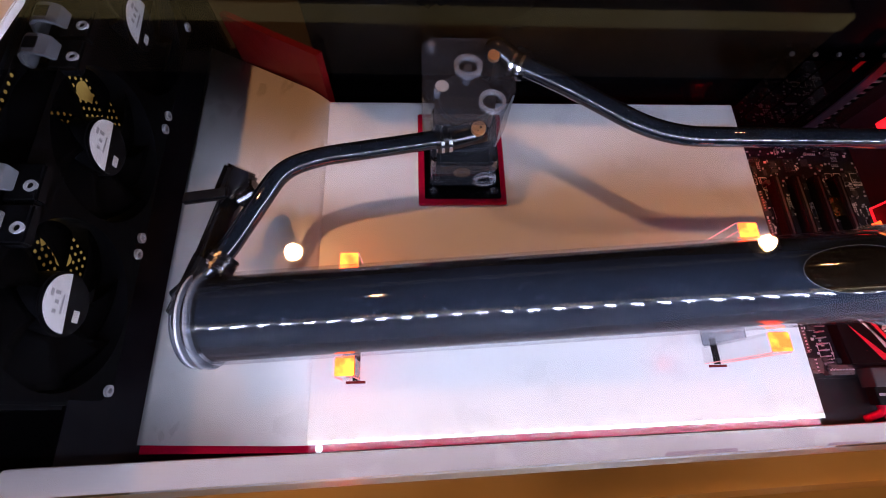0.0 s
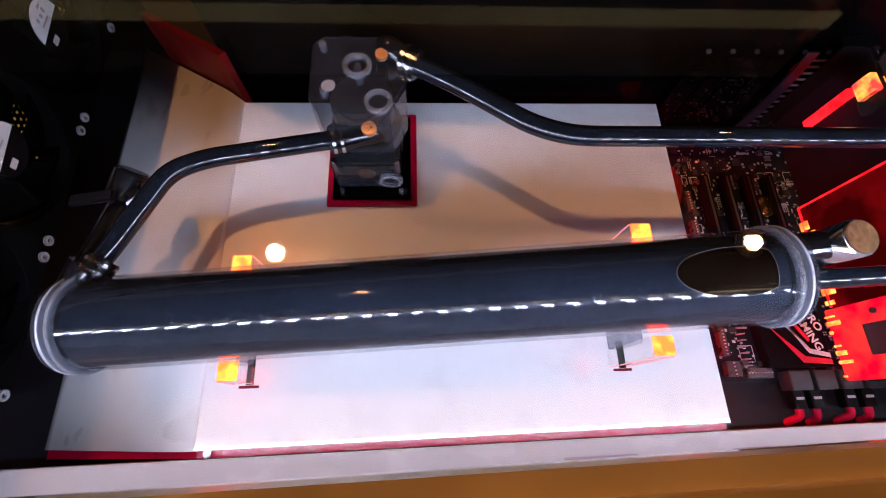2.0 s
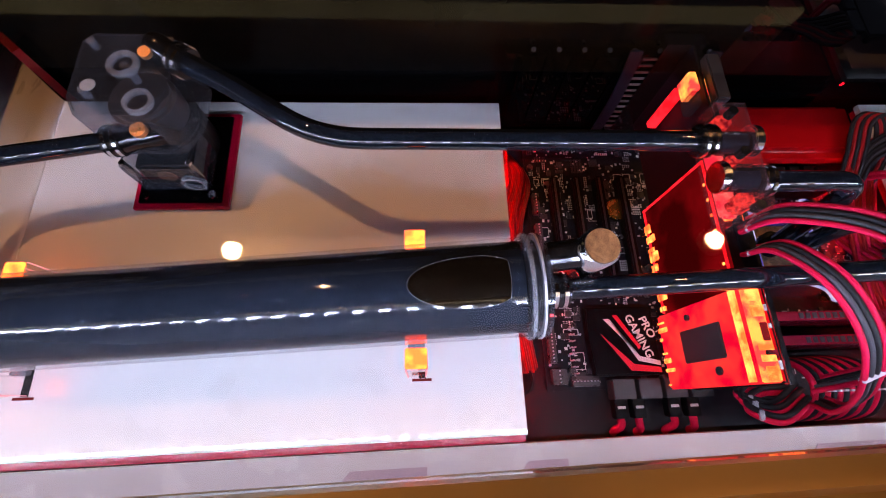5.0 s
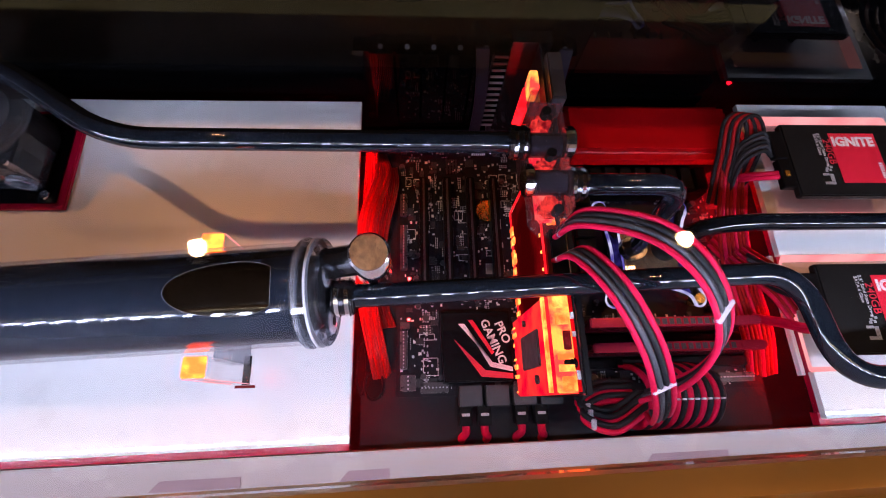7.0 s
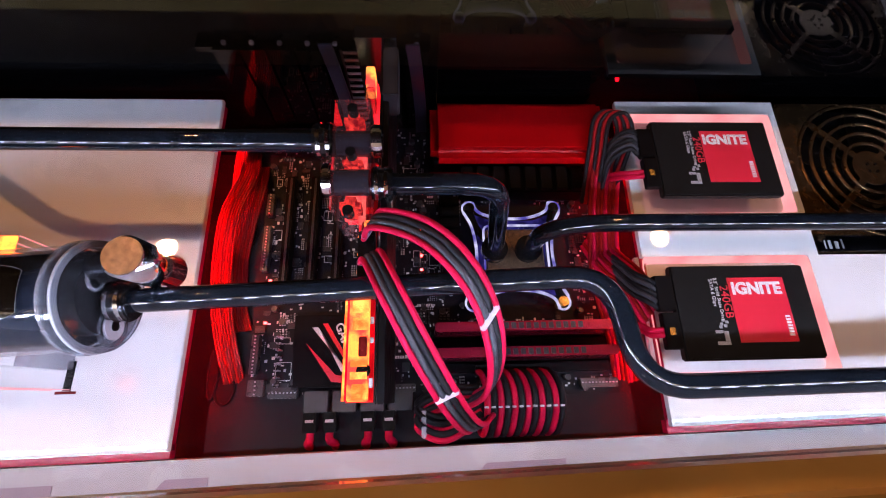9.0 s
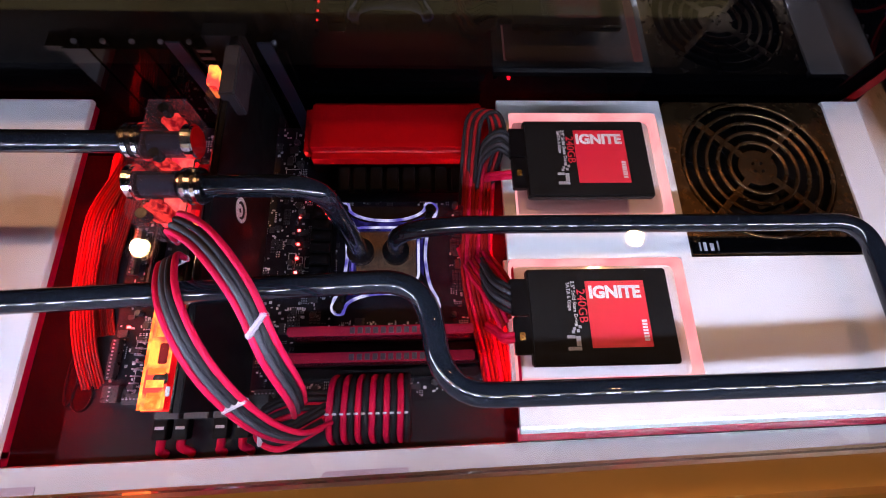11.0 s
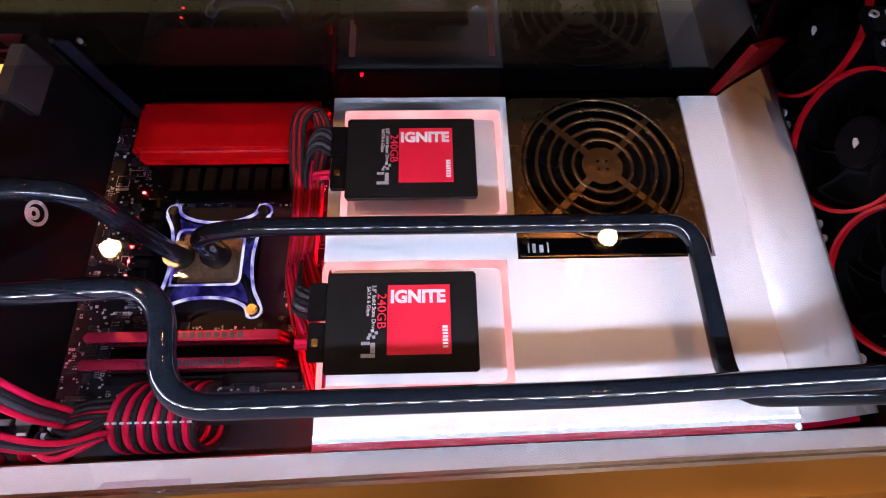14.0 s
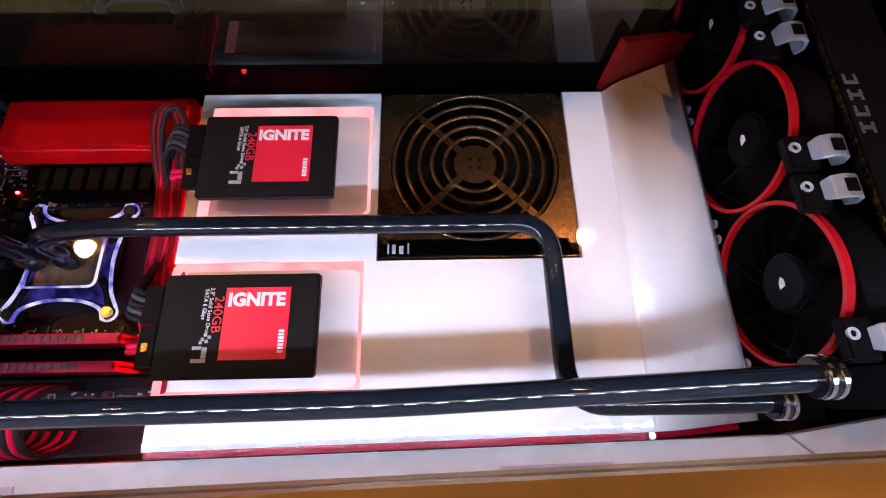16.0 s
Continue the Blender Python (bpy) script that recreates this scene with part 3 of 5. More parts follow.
def bracket(x0, yf, yb, top):
    """A cradle under the reservoir: two upright arms with glowing ends, standing in slots of the panel."""
    t = thing("reservoir_bracket", "red-lit clear acrylic stand rising through a panel slot", "bracket", "reservoir brackets", (x0, yf, 0))
    w = 0.0128
    for y0 in (0.0, yb - yf):
        arm = part("arm", box(0, w, y0, y0 + 0.0118, 0.0004, top - 0.0022, 0.0004), ARM_CLEAR, t, "clear acrylic arm")
        arm.visible_shadow = False
        # Light carried up the clear arm is put in as emitting end and edges.
        part("glowing_end", box(0.0002, w - 0.0002, y0 + 0.0002, y0 + 0.0116, top - 0.002, top, 0.0005), GLOW_AMBER, arm, "acrylic end with its amber light as glow")
        yy = y0 - 0.0006 if y0 == 0 else y0 + 0.0119
        for x in (0.0, w - 0.0008):
            part("lit_edge", box(x, x + 0.0008, yy, yy + 0.0005, 0.001, top - 0.0024), GLOW_PINK, arm, "thin edge with its pink light as glow")
    part("slot_edge", box(0.0075, 0.0127, -0.001, 0.0185, 0.0001, 0.0003), BLACK_PLASTIC, t, "dark opening of the panel slot")
    part("slot_edge", box(0.003, w + 0.0039, -0.0031, -0.0012, 0.0001, 0.0003), RED_DEEP, t, "dark red edge of the panel slot")
    part("saddle", box(0.001, w - 0.001, 0.0122, yb - yf - 0.0004, 0.0005, max(0.006, top - 0.034), 0.0008), ACRYLIC_EDGE, t, "clear acrylic saddle")
    return t


bracket(-0.0955, 0.214, 0.286, 0.031)
bracket(0.1695, 0.2185, 0.2905, 0.069)


def pump():
    t = thing("pump", "clear acrylic pump top on a black and red base plate", "pump")
    part("base_plate", box(-0.04, 0.032, 0.348, 0.435, 0.0, 0.004, 0.0008), RED, t, "red acrylic base plate")
    part("base_cover", box(-0.035, 0.027, 0.352, 0.43, 0.0042, 0.007, 0.0006), BLACK, t, "black gloss plate")
    part("motor", cyl((-0.005, 0.4, 0.007), (-0.005, 0.4, 0.042), 0.026, 48, bevel=0.002), BLACK_PLASTIC, t, "black pump motor")
    part("volute", cyl((-0.006, 0.4, 0.046), (-0.006, 0.4, 0.07), 0.022, 40, bevel=0.003), CHIP, t, "dark pump chamber inside the clear top")
    for x, y in ((-0.028, 0.366), (0.017, 0.366), (-0.028, 0.401), (0.017, 0.401)):
        part("stud", cyl((x, y, 0.0076), (x, y, 0.0425), 0.0022, 12), CHROME, t, "bright threaded stud")
    part("inner_block", box(-0.026, 0.015, 0.366, 0.4, 0.009, 0.034, 0.003), BLACK_PLASTIC, t, "black block inside the clear base")
    part("badge", cyl((-0.006, 0.3655, 0.024), (-0.006, 0.3648, 0.024), 0.0065, 24), CAP_COPPER, t, "dim copper-coloured badge")
    low = part("lower_block", box(-0.031, 0.02, 0.362, 0.405, 0.0075, 0.042, 0.002), ACRYLIC, t)
    part("port", ringbm((0.012, 0.3615, 0.02), (0, 1, 0), 0.009, 0.006, 0.003, 32), ACRYLIC_EDGE, low)
    top = part("top_block", prism([(-0.037, 0.385), (-0.03, 0.372), (0.016, 0.372), (0.026, 0.392), (0.026, 0.425), (0.012, 0.435), (-0.03, 0.435), (-0.037, 0.428)], 0.043, 0.09, 0.002), ACRYLIC, t)
    part("port", ringbm((-0.006, 0.408, 0.0905), (0, 0, 1), 0.0098, 0.0065, 0.003, 40), ACRYLIC_EDGE, top)
    part("plug", cyl((-0.006, 0.408, 0.075), (-0.006, 0.408, 0.09), 0.0028, 20), ACRYLIC_EDGE, top)
    part("port", ringbm((0.0085, 0.3795, 0.0905), (0, 0, 1), 0.009, 0.0065, 0.003, 40), ACRYLIC_EDGE, top)
    for x, y in ((-0.027, 0.389), (-0.03, 0.427), (0.019, 0.428)):
        part("screw", cyl((x, y, 0.084), (x, y, 0.0905), 0.0026, 16), ACRYLIC_EDGE, top)
    part("badge", cyl((-0.024, 0.392, 0.0902), (-0.024, 0.392, 0.0906), 0.0045, 24), GREY_PRINT, top, "pale round badge")
    e = part("elbow", sweep(rounded([(0.012, 0.421, 0.07), (0.012, 0.421, 0.097), (0.026, 0.413, 0.09)], 0.008), 0.0075, 20), BLACK_CHROME, t, "black nickel elbow fitting", True)
    part("badge", cyl((0.0105, 0.4115, 0.0955), (0.0105, 0.411, 0.0985), 0.004, 20), COPPER, e)
    e = part("elbow", sweep(rounded([(0.006, 0.381, 0.05), (0.002, 0.374, 0.066), (-0.016, 0.372, 0.06)], 0.01), 0.0085, 20), BLACK_CHROME, t, "black nickel elbow fitting", True)
    part("badge", cyl((0.001, 0.371, 0.072), (0.001, 0.3705, 0.0755), 0.005, 20), COPPER, e, "copper-coloured badge")
    for x in (-0.028, 0.021):
        part("bolt", cyl((x, 0.357, 0.007), (x, 0.357, 0.0105), 0.0035, 6), CHROME, t)
    return t


pump()


def valve():
    """Fittings between the tube and the reservoir's lower end."""
    t = thing("drain_valve", "black nickel elbow and drain valve at the reservoir", "valve")
    part("body", cyl((-0.187, 0.2505, 0.05), (-0.17, 0.284, 0.056), 0.0085, 24, r2=0.0115), BLACK_CHROME, t, "", True)
    part("joint", cyl((-0.19, 0.2485, 0.043), (-0.178, 0.2495, 0.046), 0.009, 24, bevel=0.001), BLACK_CHROME, t)
    part("stem", sweep(rounded([(-0.181, 0.268, 0.05), (-0.178, 0.3, 0.042), (-0.172, 0.342, 0.036)], 0.012), 0.008, 18), BLACK_CHROME, t, "", True)
    part("knob", cyl((-0.173, 0.338, 0.038), (-0.164, 0.356, 0.046), 0.0115, 24, bevel=0.002), BLACK_CHROME, t)
    part("knob", cyl((-0.165, 0.335, 0.04), (-0.152, 0.341, 0.044), 0.0085, 24, bevel=0.0015), BLACK_CHROME, t)
    bm = box(-0.018, 0.014, -0.0045, 0.0045, -0.002, 0.002, 0.0015)
    bm.transform(pose(-0.181, 0.332, 0.052, 0, -8, 4))
    part("lever", bm, BLACK_CHROME, t, "flat valve lever")
    return t


valve()


def res_fitting():
    t = thing("reservoir_fitting", "chrome angled fitting with a copper-coloured cap", "fitting")
    part("neck", cyl((0.249, 0.275, 0.092), (0.27, 0.276, 0.098), 0.0085, 24), BLACK_CHROME, t)
    part("barrel", cyl((0.2725, 0.278, 0.07), (0.2735, 0.2745, 0.112), 0.0107, 32, bevel=0.0012), CHROME, t, "", True)
    part("cap", cyl((0.2735, 0.2745, 0.1121), (0.27355, 0.2744, 0.1132), 0.0094, 32, bevel=0.0003), CAP_COPPER, t, "dark copper-coloured cap")
    return t


res_fitting()


# ---- fans and radiators ----
def fan(name_label, at, face, ring=None, hub_label=True):
    """A 120 mm fan whose face looks along x (face 1 or -1)."""
    t = thing("fan", name_label, "fan", "case fans", at)
    s = 0.0595
    f = face
    bm = bmesh.new()
    # frame: square plate with a round hole, both faces
    n = 64
    for xx in (0.0, -0.024 * f):
        inner, outer = [], []
        for i in range(n):
            a = 2 * math.pi * i / n
            c, q = math.cos(a), math.sin(a)
            k = min(s / max(abs(c), 1e-6), s / max(abs(q), 1e-6))
            k = min(k, 0.0785)
            inner.append(bm.verts.new((xx, 0.0562 * c, 0.0562 * q)))
            outer.append(bm.verts.new((xx, k * c, k * q)))
        for i in range(n):
            bm.faces.new((inner[i], inner[(i + 1) % n], outer[(i + 1) % n], outer[i]))
    bmesh.ops.solidify(bm, geom=bm.faces[:], thickness=0.003)
    part("frame", bm, BLACK_PLASTIC, t)
    part("shroud", ringbm((-0.012 * f, 0, 0), (1, 0, 0), 0.058, 0.0562, 0.024, 64), BLACK_PLASTIC, t)
    hub = part("hub", cyl((-0.02 * f, 0, 0), (-0.003 * f, 0, 0), 0.0215, 40, bevel=0.0015), BLACK_PLASTIC, t)
    for i in range(7):
        bm = bmesh.new()
        a0 = 2 * math.pi * i / 7
        grid = []
        for u in range(7):
            r = 0.021 + (0.0545 - 0.021) * u / 6
            row = []
            for v in range(7):
                a = a0 + (v / 6 - 0.5) * (0.86 + 0.1 * u / 6) + 0.35 * u / 6
                row.append(bm.verts.new((f * (-0.018 + 0.013 * v / 6), r * math.cos(a), r * math.sin(a))))
            grid.append(row)
        for u in range(6):
            for v in range(6):
                bm.faces.new((grid[u][v], grid[u + 1][v], grid[u + 1][v + 1], grid[u][v + 1]))
        bmesh.ops.solidify(bm, geom=bm.faces[:], thickness=0.0012)
        part("blade", bm, BLACK_PLASTIC, t, smooth=True)
    for y in (-0.0525, 0.0525):
        for z in (-0.0525, 0.0525):
            part("screw", ringbm((0.0016 * f, y, z), (1, 0, 0), 0.0042, 0.002, 0.0022, 20), SILVER, t)
    if ring:
        part("ring", ringbm((0.0035 * f, 0, 0), (1, 0, 0), 0.0592, 0.0562, 0.005, 72), ring, t, "red trim ring")
        part("hub_disc", cyl((-0.003 * f, 0, 0), (-0.0022 * f, 0, 0), 0.0188, 40), BLACK_PLASTIC, hub)
        bm = prism([(-0.0025, -0.0042), (0.003, -0.0026), (0.0028, 0.002), (0.0004, 0.0042), (-0.0022, 0.0012)], 0, 0.0003)
        bm.transform(Matrix.Rotation(radians(90 * f), 4, "Y"))
        bm.transform(Matrix.Translation((-0.0018 * f, 0, 0)))
        part("emblem", bm, PALE_PRINT, hub, "small white emblem")
    else:
        bm = bmesh.new()
        pts = [(0.0195 * math.cos(a), 0.0195 * math.sin(a)) for a in [math.pi * k / 20 for k in range(21)]]
        prism(pts, 0, 0.0003, bm=bm)
        bm.transform(Matrix(((0, 0, f, 0), (-0.0, 1, 0, 0), (1, 0, 0, 0), (0, 0, 0, 1))) @ Matrix.Rotation(radians(-95), 4, "Z"))
        bm.transform(Matrix.Translation((-0.0026 * f, 0, 0)))
        sticker = part("sticker", bm, PALE_PRINT, hub, "white half-round sticker")
        bm = bmesh.new()
        for y, z, a, b in ((-0.008, 0.004, 0.016, 0.0012), (0.004, 0.008, 0.003, 0.004), (-0.002, 0.008, 0.003, 0.003), (-0.008, 0.0085, 0.003, 0.003), (0.002, 0.0135, 0.006, 0.002)):
            box(-0.0022 * f, -0.0019 * f, y, y + a * 0.8, z, z + b, bm=bm)
        part("print_bars", bm, GREY_PRINT, hub, "grey printing on the sticker")
        part("small_sticker", box(-0.0026 * f, -0.0022 * f, -0.011, -0.003, -0.012, -0.007), PALE_PRINT, hub, "small white sticker")
    return t


first = fan("black 120 mm fan with a white half-round hub sticker", (-0.2675, 0.3835, 0.031), 1)
for y in (0.5025, 0.2645):
    copy_thing(first, pose(-0.2675, y, 0.031))
first = fan("black 120 mm fan with a red trim ring", (1.02, 0.405, -0.003), -1, RING_RED)
for y in (0.524, 0.286):
    copy_thing(first, pose(1.02, y, -0.003))


def clip(at, f):
    t = thing("fan_clip", "grey plastic clip joining a fan to the radiator", "clip", "fan clips", at)
    part("tab", box(-0.013, 0.006, -0.0125, 0.0125, -0.009, -0.001, 0.0015), BLACK_PLASTIC, t, "black fan corner")
    part("screw", ringbm((-0.0085, 0.003, -0.0008), (0, 0, 1), 0.0036, 0.002, 0.0016, 20), SILVER, t)
    line = [(0.001, -0.001), (0.0035, 0.0045), (0.0085, 0.0068), (0.0145, 0.0068), (0.0185, 0.0045), (0.0215, -0.003), (0.0205, -0.0095)]
    bm = bmesh.new()
    rows = []
    for i, (x, z) in enumerate(line):
        u, v = line[max(i - 1, 0)], line[min(i + 1, len(line) - 1)]
        d = Vector((v[0] - u[0], 0, v[1] - u[1])).normalized()
        n = Vector((-d.z, 0, d.x)) * 0.0013
        c = Vector((x, 0, z))
        w = 0.0078 if 0 < i < 6 else 0.006
        rows.append([bm.verts.new(c + n * k + Vector((0, h * w, 0))) for k, h in ((1, -1), (1, 1), (-1, 1), (-1, -1))])
    for a, b in zip(rows, rows[1:]):
        for k in range(4):
            bm.faces.new((a[k], a[(k + 1) % 4], b[(k + 1) % 4], b[k]))
    bm.faces.new(rows[0]), bm.faces.new(rows[-1][::-1])
    bmesh.ops.recalc_face_normals(bm, faces=bm.faces[:])
    bmesh.ops.bevel(bm, geom=bm.edges[:], offset=0.0004, segments=1, affect="EDGES")
    # Same clip at both ends; the west end's dimness is put into its grey.
    part("bridge", bm, CLIP_METAL if f > 0 else CLIP_GREY, t, "grey arched bridge")
    part("slot", box(0.0075, 0.0155, -0.0045, 0.0045, 0.0079, 0.0085, 0.0002), BLACK_PLASTIC, t, "dark slot")
    t.rotation_euler = (0, 0, 0 if f > 0 else math.pi)
    return t


for y in (0.477, 0.449, 0.358, 0.33, 0.239):
    clip((1.0145, y, 0.0575), 1)
for y in (0.441, 0.415, 0.322, 0.296):
    clip((-0.2695, y, 0.0915), -1)


def radiator(x0, x1, y0, y1, z0, z1, face):
    t = thing("radiator", "black triple radiator behind its fans", "radiator", "radiators")
    part("body", box(x0, x1, y0, y1, z0, z1, 0.003), DARK_METAL, t)
    return t


rad = radiator(1.0465, 1.098, 0.2, 0.6, -0.065, 0.058, -1)
# Gold reflection along the radiator's edge, put in as a brass strip.
part("gold_glint", box(1.0458, 1.0464, 0.2, 0.6, 0.0555, 0.0586), BRASS, rad, "gold strip painting the reflection along the edge")
# four block marks stand in for the maker's letters
for i in range(4):
    y = 0.413 - i * 0.0128
    bm = box(1.0525, 1.0545, y - 0.0042, y + 0.0042, 0.0581, 0.0584)
    box(1.0602, 1.0622, y - 0.0042, y + 0.0042, 0.0581, 0.0584, bm=bm)
    box(1.0546, 1.0601, y - (0.0014 if i % 2 else 0.0042), y + (0.0014 if i % 2 else -0.0014), 0.0581, 0.0584, bm=bm)
    part("block_mark", bm, CLIP_GREY, rad, "grey printed block mark")
radl = radiator(-0.3585, -0.2965, 0.2, 0.6, -0.03, 0.094, 1)
# Flat glowing discs and blobs take the place of light through holes.
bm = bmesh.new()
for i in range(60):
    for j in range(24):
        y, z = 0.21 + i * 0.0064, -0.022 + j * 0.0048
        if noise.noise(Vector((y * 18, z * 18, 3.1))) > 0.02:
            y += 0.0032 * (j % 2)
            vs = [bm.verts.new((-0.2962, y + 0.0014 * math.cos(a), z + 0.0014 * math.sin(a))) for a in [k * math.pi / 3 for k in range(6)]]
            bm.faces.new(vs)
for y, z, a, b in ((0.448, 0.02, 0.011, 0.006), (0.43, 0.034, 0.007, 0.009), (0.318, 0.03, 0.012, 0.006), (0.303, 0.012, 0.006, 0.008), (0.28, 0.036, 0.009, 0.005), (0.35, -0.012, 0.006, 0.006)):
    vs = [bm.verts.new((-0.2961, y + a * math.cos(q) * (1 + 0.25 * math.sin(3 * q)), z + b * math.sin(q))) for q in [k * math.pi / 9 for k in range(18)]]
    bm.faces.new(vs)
ob = part("mesh_glow_discs", bm, HOLE_GLOW, radl, "glowing gold discs standing for light through the grille")
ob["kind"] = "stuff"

# ---- power supply ----
def power_supply():
    t = thing("power_supply", "bronze power supply with a round black fan grille", "power supply", at=(0.805, 0.379, 0))
    part("body", box(-0.0735, 0.0735, -0.0705, 0.0705, -0.086, -0.012, 0.001), BLACK_PLASTIC, t)
    # top plate with concentric slots
    bm = bmesh.new()
    n = 96
    radii = [(0.0, 0.0165)] + [(0.0222 + 0.0098 * k, 0.0256 + 0.0098 * k) for k in range(5)]
    cy = 0.006
    R_out = 0.0655
    # outer square plate round the grille
    a_in, a_out = [], []
    for i in range(n):
        a = 2 * math.pi * (i + 0.5) / n
        c, s = math.cos(a), math.sin(a)
        kx = min((0.0735 / abs(c)), ((0.0705 - cy if s > 0 else 0.0705 + cy) / abs(s)))
        a_in.append(bm.verts.new((R_out * c * 1.0, cy + min(R_out, kx) * s, 0)) if kx > R_out else bm.verts.new((kx * c, cy + kx * s, 0)))
        a_out.append(bm.verts.new((kx * c, cy + kx * s, 0)))
    for i in range(n):
        try:
            bm.faces.new((a_in[i], a_in[(i + 1) % n], a_out[(i + 1) % n], a_out[i]))
        except ValueError:
            pass
    bmesh.ops.dissolve_degenerate(bm, edges=bm.edges[:], dist=0.00001)
    bmesh.ops.recalc_face_normals(bm, faces=bm.faces[:])
    bmesh.ops.solidify(bm, geom=bm.faces[:], thickness=0.0012)
    bm.transform(Matrix.Translation((0, 0, -0.0022)))
    part("top_plate", bm, BRONZE, t, "bronze top plate")
    for k, (a, b) in enumerate(radii[1:]):
        part("grille_ring", sweep([((a + b) / 2 * math.cos(q), cy + (a + b) / 2 * math.sin(q), -0.0018) for q in [2 * math.pi * i / 72 for i in range(72)]], (b - a) / 2, 8, closed=True), BRONZE, t, smooth=True)
    part("grille_hub", cyl((0, cy, -0.003), (0, cy, -0.0015), 0.0165, 40, bevel=0.0003), BRONZE, t)
    for x in (-0.0035, 0.0035):
        for y in (-0.0035, 0.0035):
            part("rivet", cyl((x, cy + y, -0.0016), (x, cy + y, -0.0009), 0.0012, 12), BLACK_PLASTIC, t)
    for k in range(4):
        bm = box(0.014, 0.067, -0.0028, 0.0028, -0.0024, -0.0012)
        bm.transform(Matrix.Translation((0, cy, 0)) @ Matrix.Rotation(radians(45 + 90 * k), 4, "Z"))
        part("spoke", bm, BRONZE, t)
    part("fan_hub", cyl((0, cy, -0.0118), (0, cy, -0.007), 0.022, 32), BLACK_PLASTIC, t)
    for k in range(9):
        bm = box(0.02, 0.062, -0.009, 0.009, -0.0105, -0.0095)
        bm.transform(Matrix.Translation((0, cy, 0)) @ Matrix.Rotation(radians(40 * k), 4, "Z") @ Matrix.Rotation(radians(14), 4, "X"))
        part("fan_blade", bm, BLACK_PLASTIC, t)
    for x in (-0.068, 0.068):
        for y in (-0.058, 0.065):
            part("screw", cyl((x, y, -0.0012), (x, y, 0.0008), 0.003, 16, bevel=0.0004), BRONZE, t)
    part("label_strip", box(-0.0725, 0.0725, -0.0698, -0.057, -0.001, -0.0004), BLACK, t, "black gloss label strip")
    bm = bmesh.new()
    for i, (x, w, h) in enumerate(((-0.066, 0.0012, 0.008), (-0.062, 0.0025, 0.007), (-0.0565, 0.003, 0.006), (-0.0515, 0.0012, 0.008))):
        box(x - w / 2, x + w / 2, -0.0675, -0.0675 + h, -0.0003, 0.0, bm=bm)
    part("print_bars", bm, GREY_PRINT, t, "small pale printing")
    return t


power_supply()


# ---- solid state drives ----
def drive(at, w, h):
    t = thing("solid_state_drive", "black solid state drive with a red printed label", "drive", "solid state drives", at)
    part("case", box(0, w, 0, h, 0.0, 0.007, 0.0012), SSD_BLACK, t)
    part("label_panel", box(w * 0.405, w * 0.82, h * 0.17, h * 0.86, 0.0071, 0.0073), RED_PRINT, t, "red printed label")
    z = 0.0074
    lettering("word", "IGNITE", 0.0118, pose(w * 0.605, h * 0.735, z), PALE_PRINT, t, bold=0.00055)
    lettering("capacity", "240GB", 0.0085, pose(w * 0.365, h * 0.60, z, 0, 0, -90), RED_PRINT, t)
    lettering("small_print", "2.5\" Solid State Drive", 0.0036, pose(w * 0.315, h * 0.63, z, 0, 0, -90), PALE_PRINT, t)
    lettering("small_print", "SATA 6 Gbps", 0.0036, pose(w * 0.28, h * 0.70, z, 0, 0, -90), PALE_PRINT, t)
    bm = box(w * 0.24, w * 0.33, h * 0.15, h * 0.185, 0.0071, 0.0074)
    box(w * 0.3, w * 0.33, h * 0.19, h * 0.29, 0.0071, 0.0074, bm=bm)
    box(w * 0.24, w * 0.295, h * 0.27, h * 0.3, 0.0071, 0.0074, bm=bm)
    for i, (u, v) in enumerate(((0.31, 0.33), (0.285, 0.35), (0.325, 0.37), (0.3, 0.39), (0.275, 0.32))):
        box(w * u, w * u + 0.002, h * v, h * v + 0.002, 0.0071, 0.0074, bm=bm)
    part("emblem", bm, GREY_PRINT, t, "grey printed emblem")
    bm = bmesh.new()
    for i in range(7):
        box(w * 0.765, w * 0.80, h * (0.23 + 0.032 * i), h * (0.252 + 0.032 * i), 0.00735, 0.0075, bm=bm)
    part("maker_mark", bm, PALE_PRINT, t, "small white printed mark")
    for x in (0.03, w - 0.03):
        for y in (0.02, h - 0.02):
            part("standoff", cyl((x, y, -0.0205), (x, y, 0.0), 0.003, 12), BLACK_PLASTIC, t)
    plug = part("data_plug", box(-0.011, 0.0, h * 0.12, h * 0.5, 0.0005, 0.0065, 0.0006), BLACK_PLASTIC, t, "black data plug")
    part("latch", box(-0.008, -0.004, h * 0.26, h * 0.34, 0.0066, 0.0075, 0.0003), BRASS, plug, "metal latch")
    part("power_plug", box(-0.012, 0.0, h * 0.52, h * 0.9, 0.0005, 0.0065, 0.0006), BLACK_PLASTIC, t, "black power plug")
    return t


drive((0.6035, 0.3495, 0.012), 0.0975, 0.067)
drive((0.5955, 0.226, 0.012), 0.101, 0.067)


